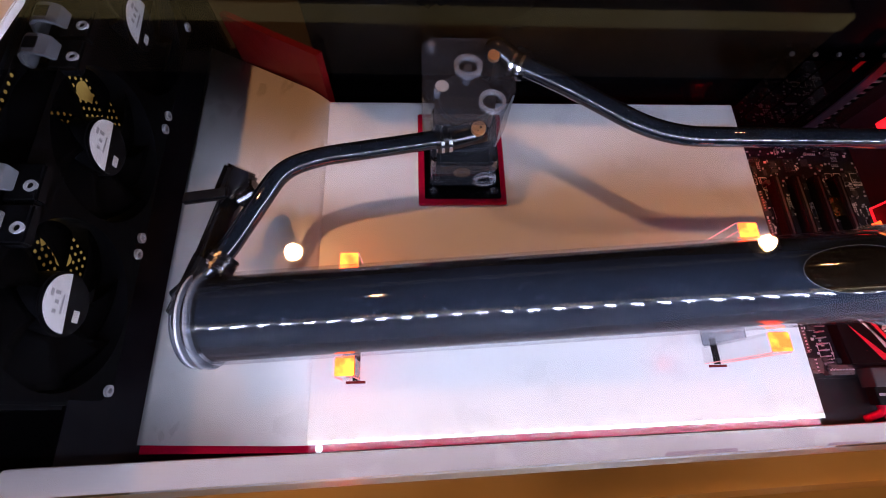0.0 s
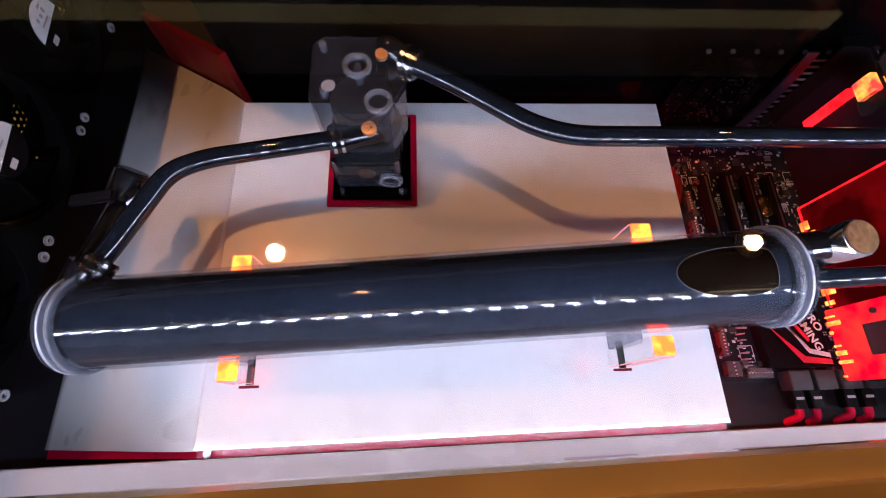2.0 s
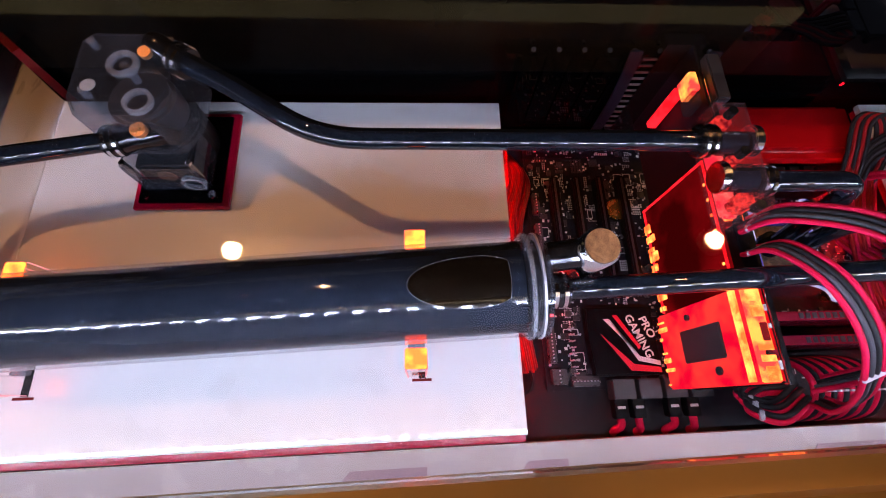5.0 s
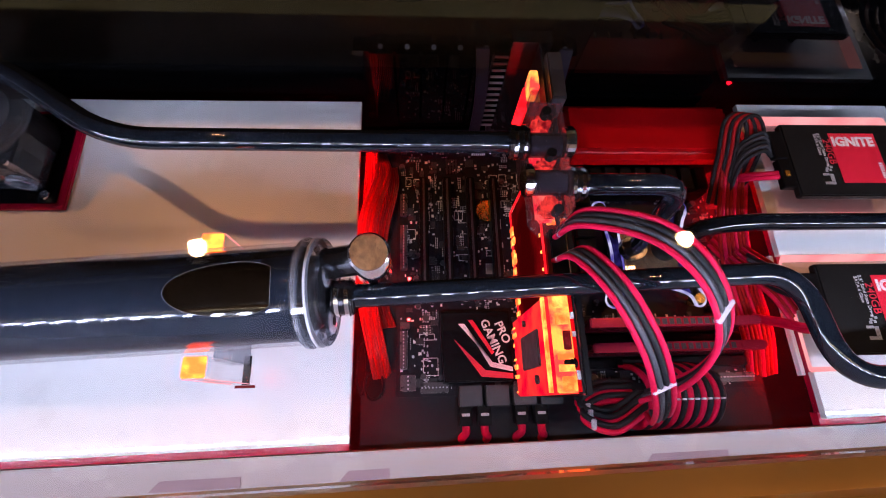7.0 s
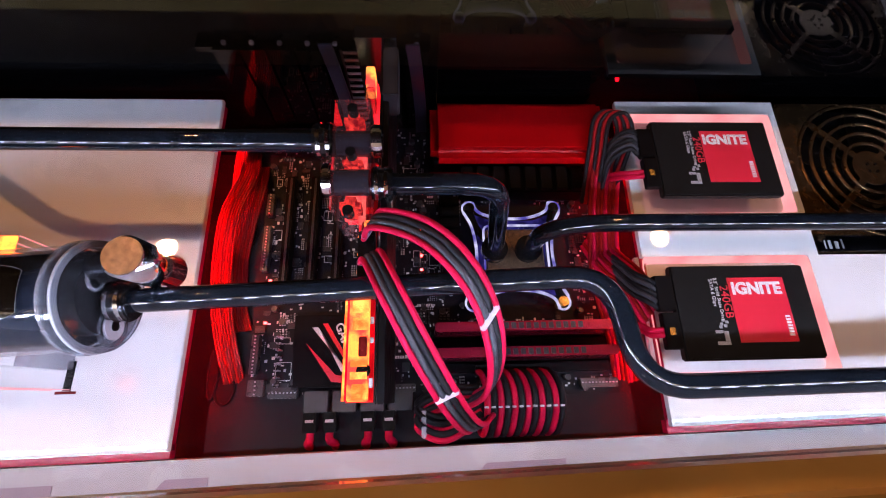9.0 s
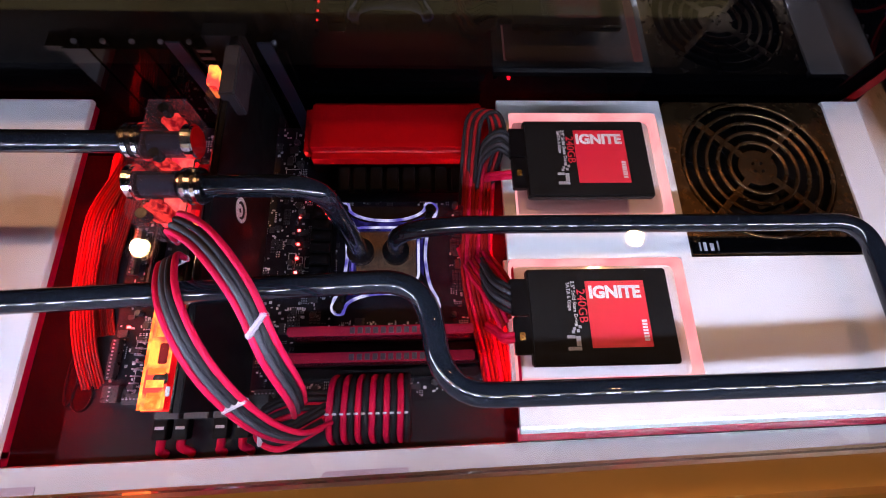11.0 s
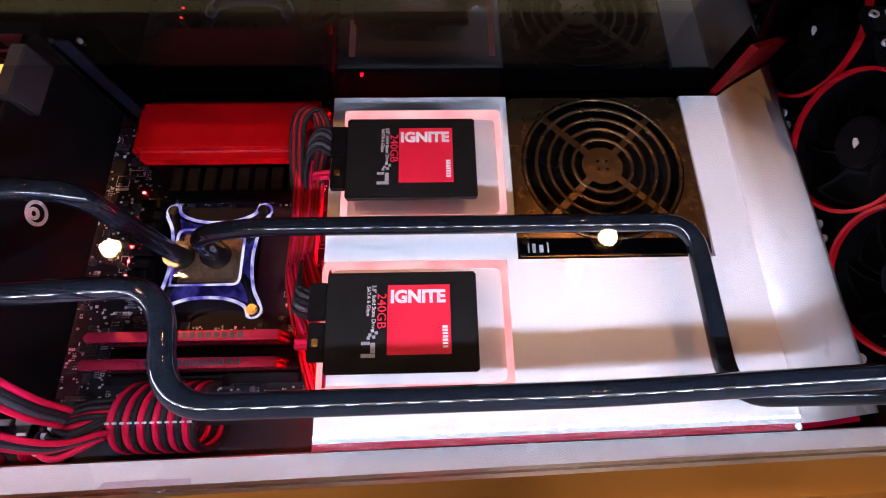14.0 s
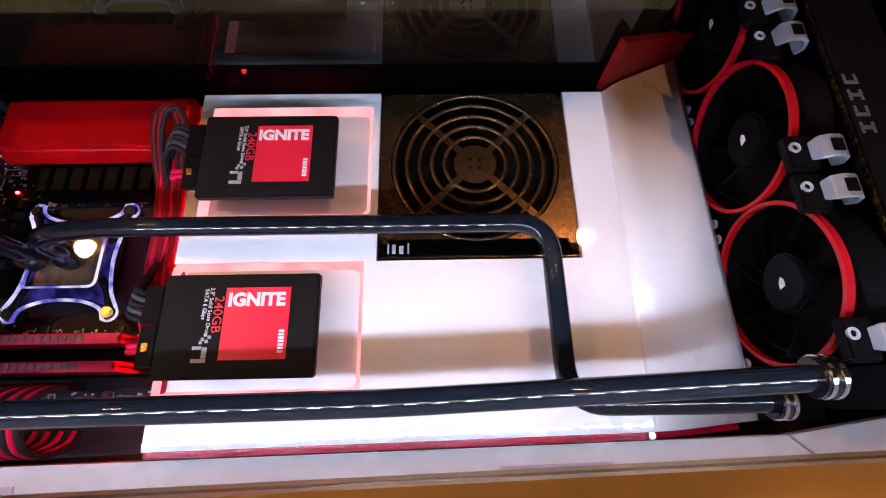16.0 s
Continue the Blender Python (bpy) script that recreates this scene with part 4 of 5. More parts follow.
# ---- motherboard and what stands on it ----
def motherboard():
    t = thing("motherboard", "black motherboard crowded with small parts", "motherboard")
    part("board", box(0.28, 0.581, 0.207, 0.452, -0.0455, -0.044), PCB, t)
    for x, w in ((0.3, 0.0075), (0.321, 0.0075), (0.342, 0.0075), (0.363, 0.0075)):
        s = part("expansion_slot", box(x, x + w, 0.285, 0.395, -0.0438, -0.033, 0.0008), BLACK_PLASTIC, t, "black expansion slot")
        part("slot_groove", box(x + w * 0.38, x + w * 0.62, 0.287, 0.393, -0.0332, -0.0326), CHIP, s)
    for y in (0.2555, 0.237, 0.2465, 0.228):
        part("memory_slot", box(0.423, 0.565, y - 0.0035, y + 0.0035, -0.0438, -0.035, 0.0005), BLACK_PLASTIC, t)
    part("chipset_heatsink", prism([(0.318, 0.217), (0.372, 0.217), (0.372, 0.272), (0.316, 0.272), (0.316, 0.25)], -0.0438, -0.0345, 0.001), BLACK_PLASTIC, t, "black heatsink with red and white art")
    return t


mb = motherboard()
hs = [o for o in mb.children if o.name.startswith("chipset")][0]
for pts, m_ in (([(0.326, 0.262), (0.331, 0.262), (0.35, 0.228), (0.372, 0.224), (0.372, 0.2275), (0.352, 0.2315)], PALE_PRINT),
                ([(0.322, 0.25), (0.343, 0.2205), (0.372, 0.2185), (0.372, 0.2225), (0.346, 0.2255)], RED_PRINT),
                ([(0.334, 0.265), (0.338, 0.265), (0.354, 0.239), (0.352, 0.237)], RED_PRINT)):
    part("printed_stripe", prism([(min(x + 0.004, 0.3718), y) for x, y in pts], -0.0344, -0.0341), m_, hs)
lettering("word", "PRO", 0.0095, pose(0.3655, 0.2545, -0.0338, 0, 0, -68), PALE_PRINT, hs, bold=0.0002)
lettering("word", "GAMING", 0.0095, pose(0.3575, 0.2475, -0.0338, 0, 0, -68), PALE_PRINT, hs, bold=0.0002)
lettering("word", "PRO GAMING", 0.0062, pose(0.4405, 0.328, -0.0434, 0, 0, -90), PALE_PRINT, mb)
# four pale blocks stand in for the maker's letters
for i in range(4):
    bm = box(0.4455, 0.4475, 0.378 - i * 0.0056, 0.3822 - i * 0.0056, -0.0438, -0.0434)
    box(0.45, 0.4515, 0.378 - i * 0.0056, 0.3822 - i * 0.0056, -0.0438, -0.0434, bm=bm)
    part("block_mark", bm, PALE_PRINT, mb, "pale printed block mark")
# button cell
part("button_cell", cyl((0.3605, 0.364, -0.0438), (0.3605, 0.364, -0.0385), 0.01, 32, bevel=0.0006), BRASS, mb, "round brass-coloured button cell")

# small parts soldered to the board
rng = random.Random(11)


def clear_of(x, y):
    for a, b, c, d in ((0.314, 0.374, 0.213, 0.275), (0.42, 0.568, 0.222, 0.262), (0.45, 0.545, 0.268, 0.37), (0.42, 0.581, 0.392, 0.452), (0.35, 0.371, 0.353, 0.375)):
        if a < x < b and c < y < d:
            return False
    return True


for kind, count, mt, wmin, wmax, hmax in (("chip", 90, CHIP, 0.003, 0.008, 0.002), ("component", 420, SOLDER, 0.0008, 0.0022, 0.001), ("capacitor", 50, CAN, 0.004, 0.006, 0.007), ("component", 380, PALE_PRINT, 0.0006, 0.0026, 0.0004)):
    done = 0
    while done < count:
        x, y = rng.uniform(0.283, 0.578), rng.uniform(0.21, 0.449)
        if not clear_of(x, y):
            continue
        w, d, h = rng.uniform(wmin, wmax), rng.uniform(wmin, wmax), rng.uniform(0.3, 1) * hmax
        if kind == "capacitor":
            ob = part(kind, cyl((x, y, -0.0439), (x, y, -0.0439 + h), w * 0.5, 14), mt, mb)
        else:
            ob = part(kind, box(x, x + w, y, y + d, -0.0439, -0.0439 + h), mt, mb)
        done += 1
# white printed outlines round parts
for i in range(70):
    x, y = rng.uniform(0.284, 0.57), rng.uniform(0.21, 0.44)
    w, d = rng.uniform(0.004, 0.016), rng.uniform(0.004, 0.014)
    if not (clear_of(x, y) and clear_of(x + w, y + d)):
        continue
    bm = box(x, x + w, y, y + 0.0004, -0.0439, -0.0437)
    box(x, x + w, y + d, y + d + 0.0004, -0.0439, -0.0437, bm=bm), box(x, x + 0.0004, y, y + d, -0.0439, -0.0437, bm=bm), box(x + w, x + w + 0.0004, y, y + d, -0.0439, -0.0437, bm=bm)
    part("printed_outline", bm, PALE_PRINT, mb)
for i in range(26):
    x, y = rng.uniform(0.286, 0.57), rng.uniform(0.212, 0.44)
    if clear_of(x, y) and clear_of(x + 0.012, y):
        bm = bmesh.new()
        for k in range(rng.randint(3, 7)):
            box(x + k * 0.0019, x + k * 0.0019 + 0.0013, y, y + 0.0022, -0.0439, -0.0437, bm=bm)
        part("print_bars", bm, PALE_PRINT, mb)
for x, y, w, d in ((0.2835, 0.2115, 0.012, 0.012), (0.299, 0.2095, 0.022, 0.008), (0.283, 0.228, 0.006, 0.03), (0.283, 0.31, 0.006, 0.04), (0.283, 0.36, 0.006, 0.02), (0.54, 0.212, 0.03, 0.007), (0.575, 0.27, 0.005, 0.05), (0.395, 0.212, 0.016, 0.006)):
    part("connector", box(x, x + w, y, y + d, -0.0439, -0.037, 0.0005), CAN, mb, "dark connector")
    bm = bmesh.new()
    n = max(2, int(max(w, d) / 0.0026))
    for k in range(n):
        px, py = (x + (k + 0.5) * w / n, y + d / 2) if w > d else (x + w / 2, y + (k + 0.5) * d / n)
        box(px - 0.0005, px + 0.0005, py - 0.0005, py + 0.0005, -0.0369, -0.0358, bm=bm)
    part("connector_pins", bm, SOLDER, mb)
# very small parts and printing, too many to count
def specks(name, count, low, high, top, material, label, seed):
    rnd = random.Random(seed)
    verts, faces = [], []
    while len(faces) < count * 5:
        gx, gy = rnd.uniform(0.283, 0.574), rnd.uniform(0.21, 0.445)
        cols, rows_, w, d = rnd.randint(1, 4), rnd.randint(1, 6), rnd.uniform(low, high), rnd.uniform(low, high)
        for i in range(cols):
            for j in range(rows_):
                x, y = gx + i * (w + 0.0009), gy + j * (d + 0.0009)
                if not clear_of(x, y) or x > 0.58 or y > 0.451:
                    continue
                n = len(verts)
                for z in (-0.0439, -0.0439 + top):
                    verts.extend(((x, y, z), (x + w, y, z), (x + w, y + d, z), (x, y + d, z)))
                faces.append((n + 4, n + 5, n + 6, n + 7))
                faces.extend((n + k, n + (k + 1) % 4, n + 4 + (k + 1) % 4, n + 4 + k) for k in range(4))
    me = bpy.data.meshes.new(name)
    me.from_pydata(verts, [], faces)
    me.materials.append(material)
    ob = new(name, me)
    ob.parent = mb
    return tagged(ob, label, kind="stuff")


specks("solder_joints", 800, 0.0005, 0.0011, 0.0005, SOLDER, "tiny bright solder joints", 5)
specks("fine_print", 700, 0.0004, 0.0016, 0.00025, PALE_PRINT, "tiny white printed marks", 6)
specks("fine_parts", 700, 0.0009, 0.0024, 0.0012, CHIP, "tiny dark parts", 7)
# pin headers near the corner
for i in range(9):
    for j in range(2):
        x, y = 0.302 + j * 0.0026, 0.214 + i * 0.0052
        part("pin_header", box(x, x + 0.001, y, y + 0.001, -0.0439, -0.037), SOLDER, mb)
for x, y in ((0.289, 0.267), (0.2895, 0.302), *((0.416 - 0.0001 * k, 0.385 - 0.0125 * k) for k in range(7))):
    part("status_light", box(x, x + 0.0022, y, y + 0.0018, -0.0439, -0.0425), LED_RED, mb, "small red light")
# data ports at the front edge
for i in range(4):
    x = 0.3285 + i * 0.0208
    part("data_port", box(x, x + 0.0175, 0.199, 0.214, -0.0438, -0.03, 0.0006), CHIP, mb, "dark grey data port")
for i, x in enumerate((0.333, 0.3475, 0.3755, 0.391)):
    t = thing("data_cable", "red flat data cable with a black plug", "cable", "data cables")
    plug = part("plug", box(x - 0.005, x + 0.005, 0.185, 0.199, -0.041, -0.032, 0.0006), BLACK_PLASTIC, t, "black plug")
    part("latch", box(x - 0.003, x + 0.003, 0.192, 0.194, -0.0319, -0.0312), SILVER, plug)
    bm = sweep(spline([(x, 0.187, -0.037), (x, 0.18, -0.037), (x + 0.003 * (i % 2 * 2 - 1), 0.176, -0.045), (x, 0.172, -0.06)], 6), 0.003, 10)
    part("wire", bm, RED_SLEEVE, t, smooth=True)

# rear input cover
t = thing("port_cover", "red painted metal cover over the rear ports", "cover", at=(0, 0, 0))
part("shell", box(0.425, 0.581, 0.398, 0.453, -0.024, -0.001, 0.007, 7), RED_PAINT, t)
part("skirt", box(0.428, 0.579, 0.404, 0.4525, -0.0438, -0.0242, 0.001), BLACK_PLASTIC, t, "black skirt")
# heatsinks beside the processor
for b in ((0.45, 0.56, 0.375, 0.3985, -0.0438, -0.02), (0.432, 0.449, 0.29, 0.37, -0.0438, -0.02)):
    t = thing("heatsink", "dark finned heatsink beside the processor", "heatsink", "board heatsinks")
    part("block", box(*b[:4], b[4], b[5] - 0.005, 0.001), BLACK_PLASTIC, t)
    n = 8
    for i in range(n):
        if b[1] - b[0] > b[3] - b[2]:
            w = (b[1] - b[0]) / n
            bb = (b[0] + i * w + w * 0.15, b[0] + (i + 1) * w - w * 0.15, b[2] + 0.001, b[3] - 0.001)
        else:
            w = (b[3] - b[2]) / n
            bb = (b[0] + 0.001, b[1] - 0.001, b[2] + i * w + w * 0.15, b[2] + (i + 1) * w - w * 0.15)
        part("fin", box(*bb, b[5] - 0.005, b[5], 0.0004), BLACK_PLASTIC, t)


def cpu_block():
    t = thing("processor_block", "clear processor water block glowing blue on a copper plate", "water block", at=(0.4935, 0.3185, -0.022))
    part("plate", box(-0.034, 0.034, -0.03, 0.03, -0.012, -0.008, 0.002), BLACK_PLASTIC, t)
    # Blue light in the acrylic is put into emission of plate and edges.
    part("blue_plate", prism([(-0.033, -0.036), (-0.018, -0.03), (0.018, -0.03), (0.033, -0.036), (0.037, -0.033), (0.03, -0.016), (0.03, 0.016), (0.037, 0.033), (0.033, 0.036), (0.018, 0.03), (-0.018, 0.03), (-0.033, 0.036), (-0.037, 0.033), (-0.03, 0.016), (-0.03, -0.016), (-0.037, -0.033)], -0.0075, -0.0045), BLUE_PLATE, t, "plate with its dark blue light as glow")
    part("copper_plate", box(-0.024, 0.024, -0.021, 0.021, -0.0042, -0.001, 0.0014), CAP_COPPER, t, "copper cold plate")
    part("cover", box(-0.025, 0.025, -0.022, 0.022, -0.0008, 0.005, 0.004), SHELL, t, "clear acrylic cover")
    out = rounded([(-0.026, -0.0225, 0.003), (0.026, -0.0225, 0.003), (0.026, 0.0225, 0.003), (-0.026, 0.0225, 0.003), (-0.026, -0.0225, 0.003)], 0.006, 4)[:-1]
    part("lit_edge", sweep(out, 0.001, 8, closed=True), GLOW_BLUE, t, "blue-white lit edge")
    for sx in (-1, 1):
        for sy in (-1, 1):
            arm = part("arm", sweep(spline([(sx * 0.024, sy * 0.014, -0.006), (sx * 0.031, sy * 0.024, -0.006), (sx * 0.036, sy * 0.039, -0.006)], 6), 0.0036, 10), BLACK_PLASTIC, t)
            c = Vector((sx * 0.036, sy * 0.041, -0.004))
            loop = [c + Vector((sx * 0.0062 * math.cos(a), sy * 0.0062 * math.sin(a), 0.0)) for a in [radians(-40 + 17 * k) for k in range(11)]]
            part("lit_loop", sweep(loop, 0.0009, 8), GLOW_BLUE, arm, "blue-white lit edge")
            part("thumb_nut", cyl(c - Vector((0, 0, 0.012)), c + Vector((0, 0, 0.004)), 0.0042, 16, bevel=0.0008), BRASS if sy < 0 < sx else BLACK_CHROME, t)
    for sy in (-1, 1):
        line = spline([(-0.033, sy * 0.0465, -0.003), (-0.029, sy * 0.038, -0.003), (-0.016, sy * 0.0325, -0.003), (0, sy * 0.031, -0.003), (0.016, sy * 0.0325, -0.003), (0.029, sy * 0.038, -0.003), (0.033, sy * 0.0465, -0.003)], 6)
        part("lit_edge", sweep(line, 0.0013, 8), GLOW_BLUE, t, "blue-white lit edge")
    for sx in (-1, 1):
        line = spline([(sx * 0.041, -0.037, -0.003), (sx * 0.0345, -0.023, -0.003), (sx * 0.0315, 0, -0.003), (sx * 0.0345, 0.023, -0.003), (sx * 0.041, 0.037, -0.003)], 6)
        part("lit_edge", sweep(line, 0.0013, 8), GLOW_BLUE, t, "blue-white lit edge")
    for x in (-0.019, 0.0085):
        part("fitting", cyl((x, -0.0005, 0.0052), (x, -0.0005, 0.014), 0.0105, 28, bevel=0.0008), BLACK_CHROME, t, "black nickel fitting")
    return t


cpu_block()

for y in (0.2555, 0.237):
    t = thing("memory_module", "red memory module with a slotted heat spreader", "memory", "memory modules", (0.4925, y, -0.0345))
    part("circuit_board", box(-0.0665, 0.0665, -0.0007, 0.0007, 0.0, 0.028), PCB, t)
    part("spreader", box(-0.0665, 0.0665, -0.0035, 0.0035, 0.004, 0.033, 0.001), RAM_RED, t)
    for i in range(12):
        x = -0.022 + i * 0.0055
        part("slot", box(x, x + 0.0035, -0.0022, 0.0022, 0.0331, 0.0335), CHIP, t)
    part("top_bar", box(-0.066, -0.026, -0.0015, 0.0015, 0.0331, 0.0345, 0.0004), RAM_RED, t)
    part("top_bar", box(0.046, 0.066, -0.0015, 0.0015, 0.0331, 0.0345, 0.0004), RAM_RED, t)


def graphics_card():
    t = thing("graphics_card", "graphics card with a glowing red acrylic water block", "graphics card")
    part("circuit_board", box(0.3895, 0.391, 0.205, 0.452, -0.034, 0.066), PCB, t)
    bp = part("backplate", box(0.3915, 0.3955, 0.204, 0.452, -0.028, 0.067, 0.0006), DARK_METAL, t, "black backplate")
    # No diodes stand behind the acrylic; its blocks and edges emit instead.
    part("front_block", box(0.3735, 0.389, 0.205, 0.262, -0.03, 0.066, 0.001), GLOW_GPU, t, "acrylic block with orange and red diode light as glow")
    part("middle_block", box(0.379, 0.389, 0.264, 0.355, -0.027, 0.06, 0.001), GLOW_DIM, t, "acrylic block with dark red diode light as glow")
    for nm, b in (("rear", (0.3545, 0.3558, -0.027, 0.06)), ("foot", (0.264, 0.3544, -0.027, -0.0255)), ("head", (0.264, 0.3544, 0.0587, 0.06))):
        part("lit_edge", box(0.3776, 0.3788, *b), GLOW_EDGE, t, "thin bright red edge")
    part("rear_plate", box(0.379, 0.3865, 0.421, 0.427, 0.004, 0.0495, 0.0006), GLOW_EDGE, t, "upright acrylic edge with red diode light as glow")
    part("rear_block", box(0.3795, 0.3855, 0.411, 0.4265, 0.052, 0.068, 0.0006), GLOW_TOP, t, "acrylic end with amber diode light as glow")
    part("rear_stub", box(0.3795, 0.3855, 0.399, 0.4108, 0.05, 0.066, 0.0006), ACRYLIC, t, "clear acrylic end")
    part("window", box(0.372, 0.3738, 0.222, 0.245, 0.0, 0.045, 0.0006), CHIP, t, "dark window in the block")
    part("window", box(0.381, 0.3857, 0.229, 0.24, 0.0686, 0.0692, 0.0004), RED_DEEP, t, "dark window in the block")
    part("red_strip", box(0.3869, 0.3893, 0.206, 0.262, 0.066, 0.0672), GLOW_RED, t, "red-lit strip")
    for y, w in ((0.2125, 0.005), (0.2365, 0.003), (0.247, 0.004)):
        part("chip", box(0.387, 0.3892, y, y + w, 0.0673, 0.0683, 0.0002), SILVER, t)
    part("steel_edge", box(0.3905, 0.3913, 0.204, 0.452, 0.064, 0.0676), CHROME, t, "bright steel edge")
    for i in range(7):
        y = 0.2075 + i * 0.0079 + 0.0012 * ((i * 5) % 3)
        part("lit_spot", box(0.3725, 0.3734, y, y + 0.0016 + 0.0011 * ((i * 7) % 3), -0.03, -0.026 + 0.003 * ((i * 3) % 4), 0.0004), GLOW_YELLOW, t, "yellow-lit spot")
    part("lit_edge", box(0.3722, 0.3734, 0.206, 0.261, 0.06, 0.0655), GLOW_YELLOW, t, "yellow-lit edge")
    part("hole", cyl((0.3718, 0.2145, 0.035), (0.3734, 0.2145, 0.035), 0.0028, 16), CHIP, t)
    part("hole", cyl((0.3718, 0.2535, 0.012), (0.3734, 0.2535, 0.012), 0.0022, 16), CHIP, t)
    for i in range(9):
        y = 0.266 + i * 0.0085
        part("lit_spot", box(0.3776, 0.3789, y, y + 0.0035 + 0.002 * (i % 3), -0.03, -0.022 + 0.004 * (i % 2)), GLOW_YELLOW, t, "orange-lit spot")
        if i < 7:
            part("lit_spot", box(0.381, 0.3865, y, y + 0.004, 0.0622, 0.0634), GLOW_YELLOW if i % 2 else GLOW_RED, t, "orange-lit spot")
    part("top_bar", box(0.3752, 0.3868, 0.2055, 0.2615, 0.0662, 0.0685, 0.0006), GLOW_TOP, t, "acrylic edge with red and yellow diode light as glow")
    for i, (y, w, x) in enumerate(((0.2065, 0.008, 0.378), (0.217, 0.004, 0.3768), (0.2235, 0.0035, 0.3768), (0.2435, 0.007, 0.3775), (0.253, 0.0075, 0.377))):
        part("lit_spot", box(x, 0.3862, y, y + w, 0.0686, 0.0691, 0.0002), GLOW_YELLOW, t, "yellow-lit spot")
    part("terminal_cover", box(0.3915, 0.402, 0.398, 0.438, 0.05, 0.074, 0.001), CHIP, t, "dark grey cover")
    part("bright_screw", cyl((0.384, 0.2215, 0.066), (0.384, 0.2215, 0.069), 0.004, 20), CHROME, t)
    part("bracket", box(0.37, 0.4, 0.452, 0.4535, -0.044, 0.066), BLACK_CHROME, t, "steel slot bracket")
    part("bracket_flange", box(0.37, 0.4, 0.452, 0.463, 0.066, 0.0672), BLACK_CHROME, t)
    for i in range(7):
        part("edge_light", box(0.3768, 0.3775, 0.268 + 0.0115 * i, 0.2698 + 0.0115 * i, 0.0565, 0.058), GLOW_YELLOW, t, "small red light")
    c = (0.3957, 0.337, 0.026)
    bm = ringbm(c, (1, 0, 0), 0.009, 0.0065, 0.0004, 32)
    ringbm((c[0], c[1] - 0.001, c[2] + 0.002), (1, 0, 0), 0.0045, 0.002, 0.0004, 24, bm)
    part("round_mark", bm, PALE_PRINT, bp, "round white printed mark")
    # terminal block
    # Pink tint and added glowing cores put the red light into the block.
    tb = part("terminal_block", prism([(0.3665, 0.305), (0.372, 0.298), (0.382, 0.298), (0.3875, 0.305), (0.3875, 0.375), (0.3665, 0.375)], 0.069, 0.1, 0.0015), clear("red_lit_clear_acrylic", (0.97, 0.86, 0.88), 0.03, 0.03, (0.5, 0.35, 0.38)), t, "clear acrylic terminal block")
    part("core", box(0.371, 0.383, 0.306, 0.37, 0.0695, 0.076, 0.002), GLOW_CORE, tb, "added glowing core for the red light in the block")
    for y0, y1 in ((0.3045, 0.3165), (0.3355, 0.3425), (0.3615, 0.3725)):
        part("core", box(0.3705, 0.3825, y0 + 0.001, y1 - 0.001, 0.0765, 0.093, 0.003), GLOW_FAINT, tb, "added glowing block for faint red light between the bores")
    for y in (0.326, 0.352):
        part("bore", cyl((0.3672, y, 0.087), (0.3868, y, 0.087), 0.0078, 24), FLUID, tb)
    part("plug", cyl((0.3878, 0.352, 0.09), (0.394, 0.352, 0.09), 0.01, 28, bevel=0.001), CHROME, tb, "chrome plug")
    part("plug", cyl((0.3662, 0.326, 0.09), (0.361, 0.326, 0.09), 0.01, 28, bevel=0.001), CHROME, tb, "chrome plug")
    for y in (0.303, 0.339, 0.368):
        part("screw", cyl((0.377, y, 0.094), (0.377, y, 0.1005), 0.003, 16), BLACK_CHROME, tb)
    part("power_socket", box(0.379, 0.389, 0.268, 0.302, 0.0625, 0.072, 0.0006), BLACK_PLASTIC, t)
    return t


graphics_card()

# slot covers at the back of the board
t = thing("slot_frame", "black steel frame of expansion slot covers with screws", "bracket")
part("rail", box(0.25, 0.425, 0.458, 0.4645, 0.045, 0.05), BLACK, t)
for i in range(8):
    x = 0.262 + i * 0.0205
    if not 0.366 < x + 0.009 < 0.4:
        part("slot_cover", box(x, x + 0.0185, 0.4555, 0.457, -0.044, 0.05), BLACK, t)
    part("screw", cyl((x + 0.009, 0.461, 0.0502), (x + 0.009, 0.461, 0.053), 0.0019, 14, bevel=0.0006), CLIP_METAL, t, "small screw")


cover = part("vented_cover", box(0.3572, 0.359, 0.4536, 0.4548, -0.044, 0.053), DARK_METAL, t, "slotted steel cover")
part("upright", box(0.3742, 0.376, 0.4536, 0.4548, -0.044, 0.053), DARK_METAL, cover)
for i in range(13):
    part("rung", box(0.3591, 0.3741, 0.4537, 0.4547, -0.04 + i * 0.0074, -0.0378 + i * 0.0074), CLIP_GREY, cover)


# ---- sleeved cables ----
def bundle(name, label, path, count, spread, r, mats, combs=(), group="sleeved cables"):
    t = thing(name, label, "cable", group)
    pts = spline(path, 9)
    sp = Vector(spread)
    for i in range(count):
        off = sp * (i - (count - 1) / 2)
        part("wire", sweep([p + off for p in pts], r, 10), mats[i % len(mats)], t, smooth=True)
    for c in combs:
        p = pts[int(c * (len(pts) - 1))]
        k = part("cable_comb", box(-r * 0.9, r * 0.9, -abs(sp.length) * (count / 2 - 0.1), abs(sp.length) * (count / 2 - 0.1), -r * 1.4, r * 1.4, 0.0006), MILKY, t, "clear cable comb")
        q = sp.to_track_quat("Y", "Z")
        k.matrix_local = Matrix.Translation(p) @ q.to_matrix().to_4x4()
    return t


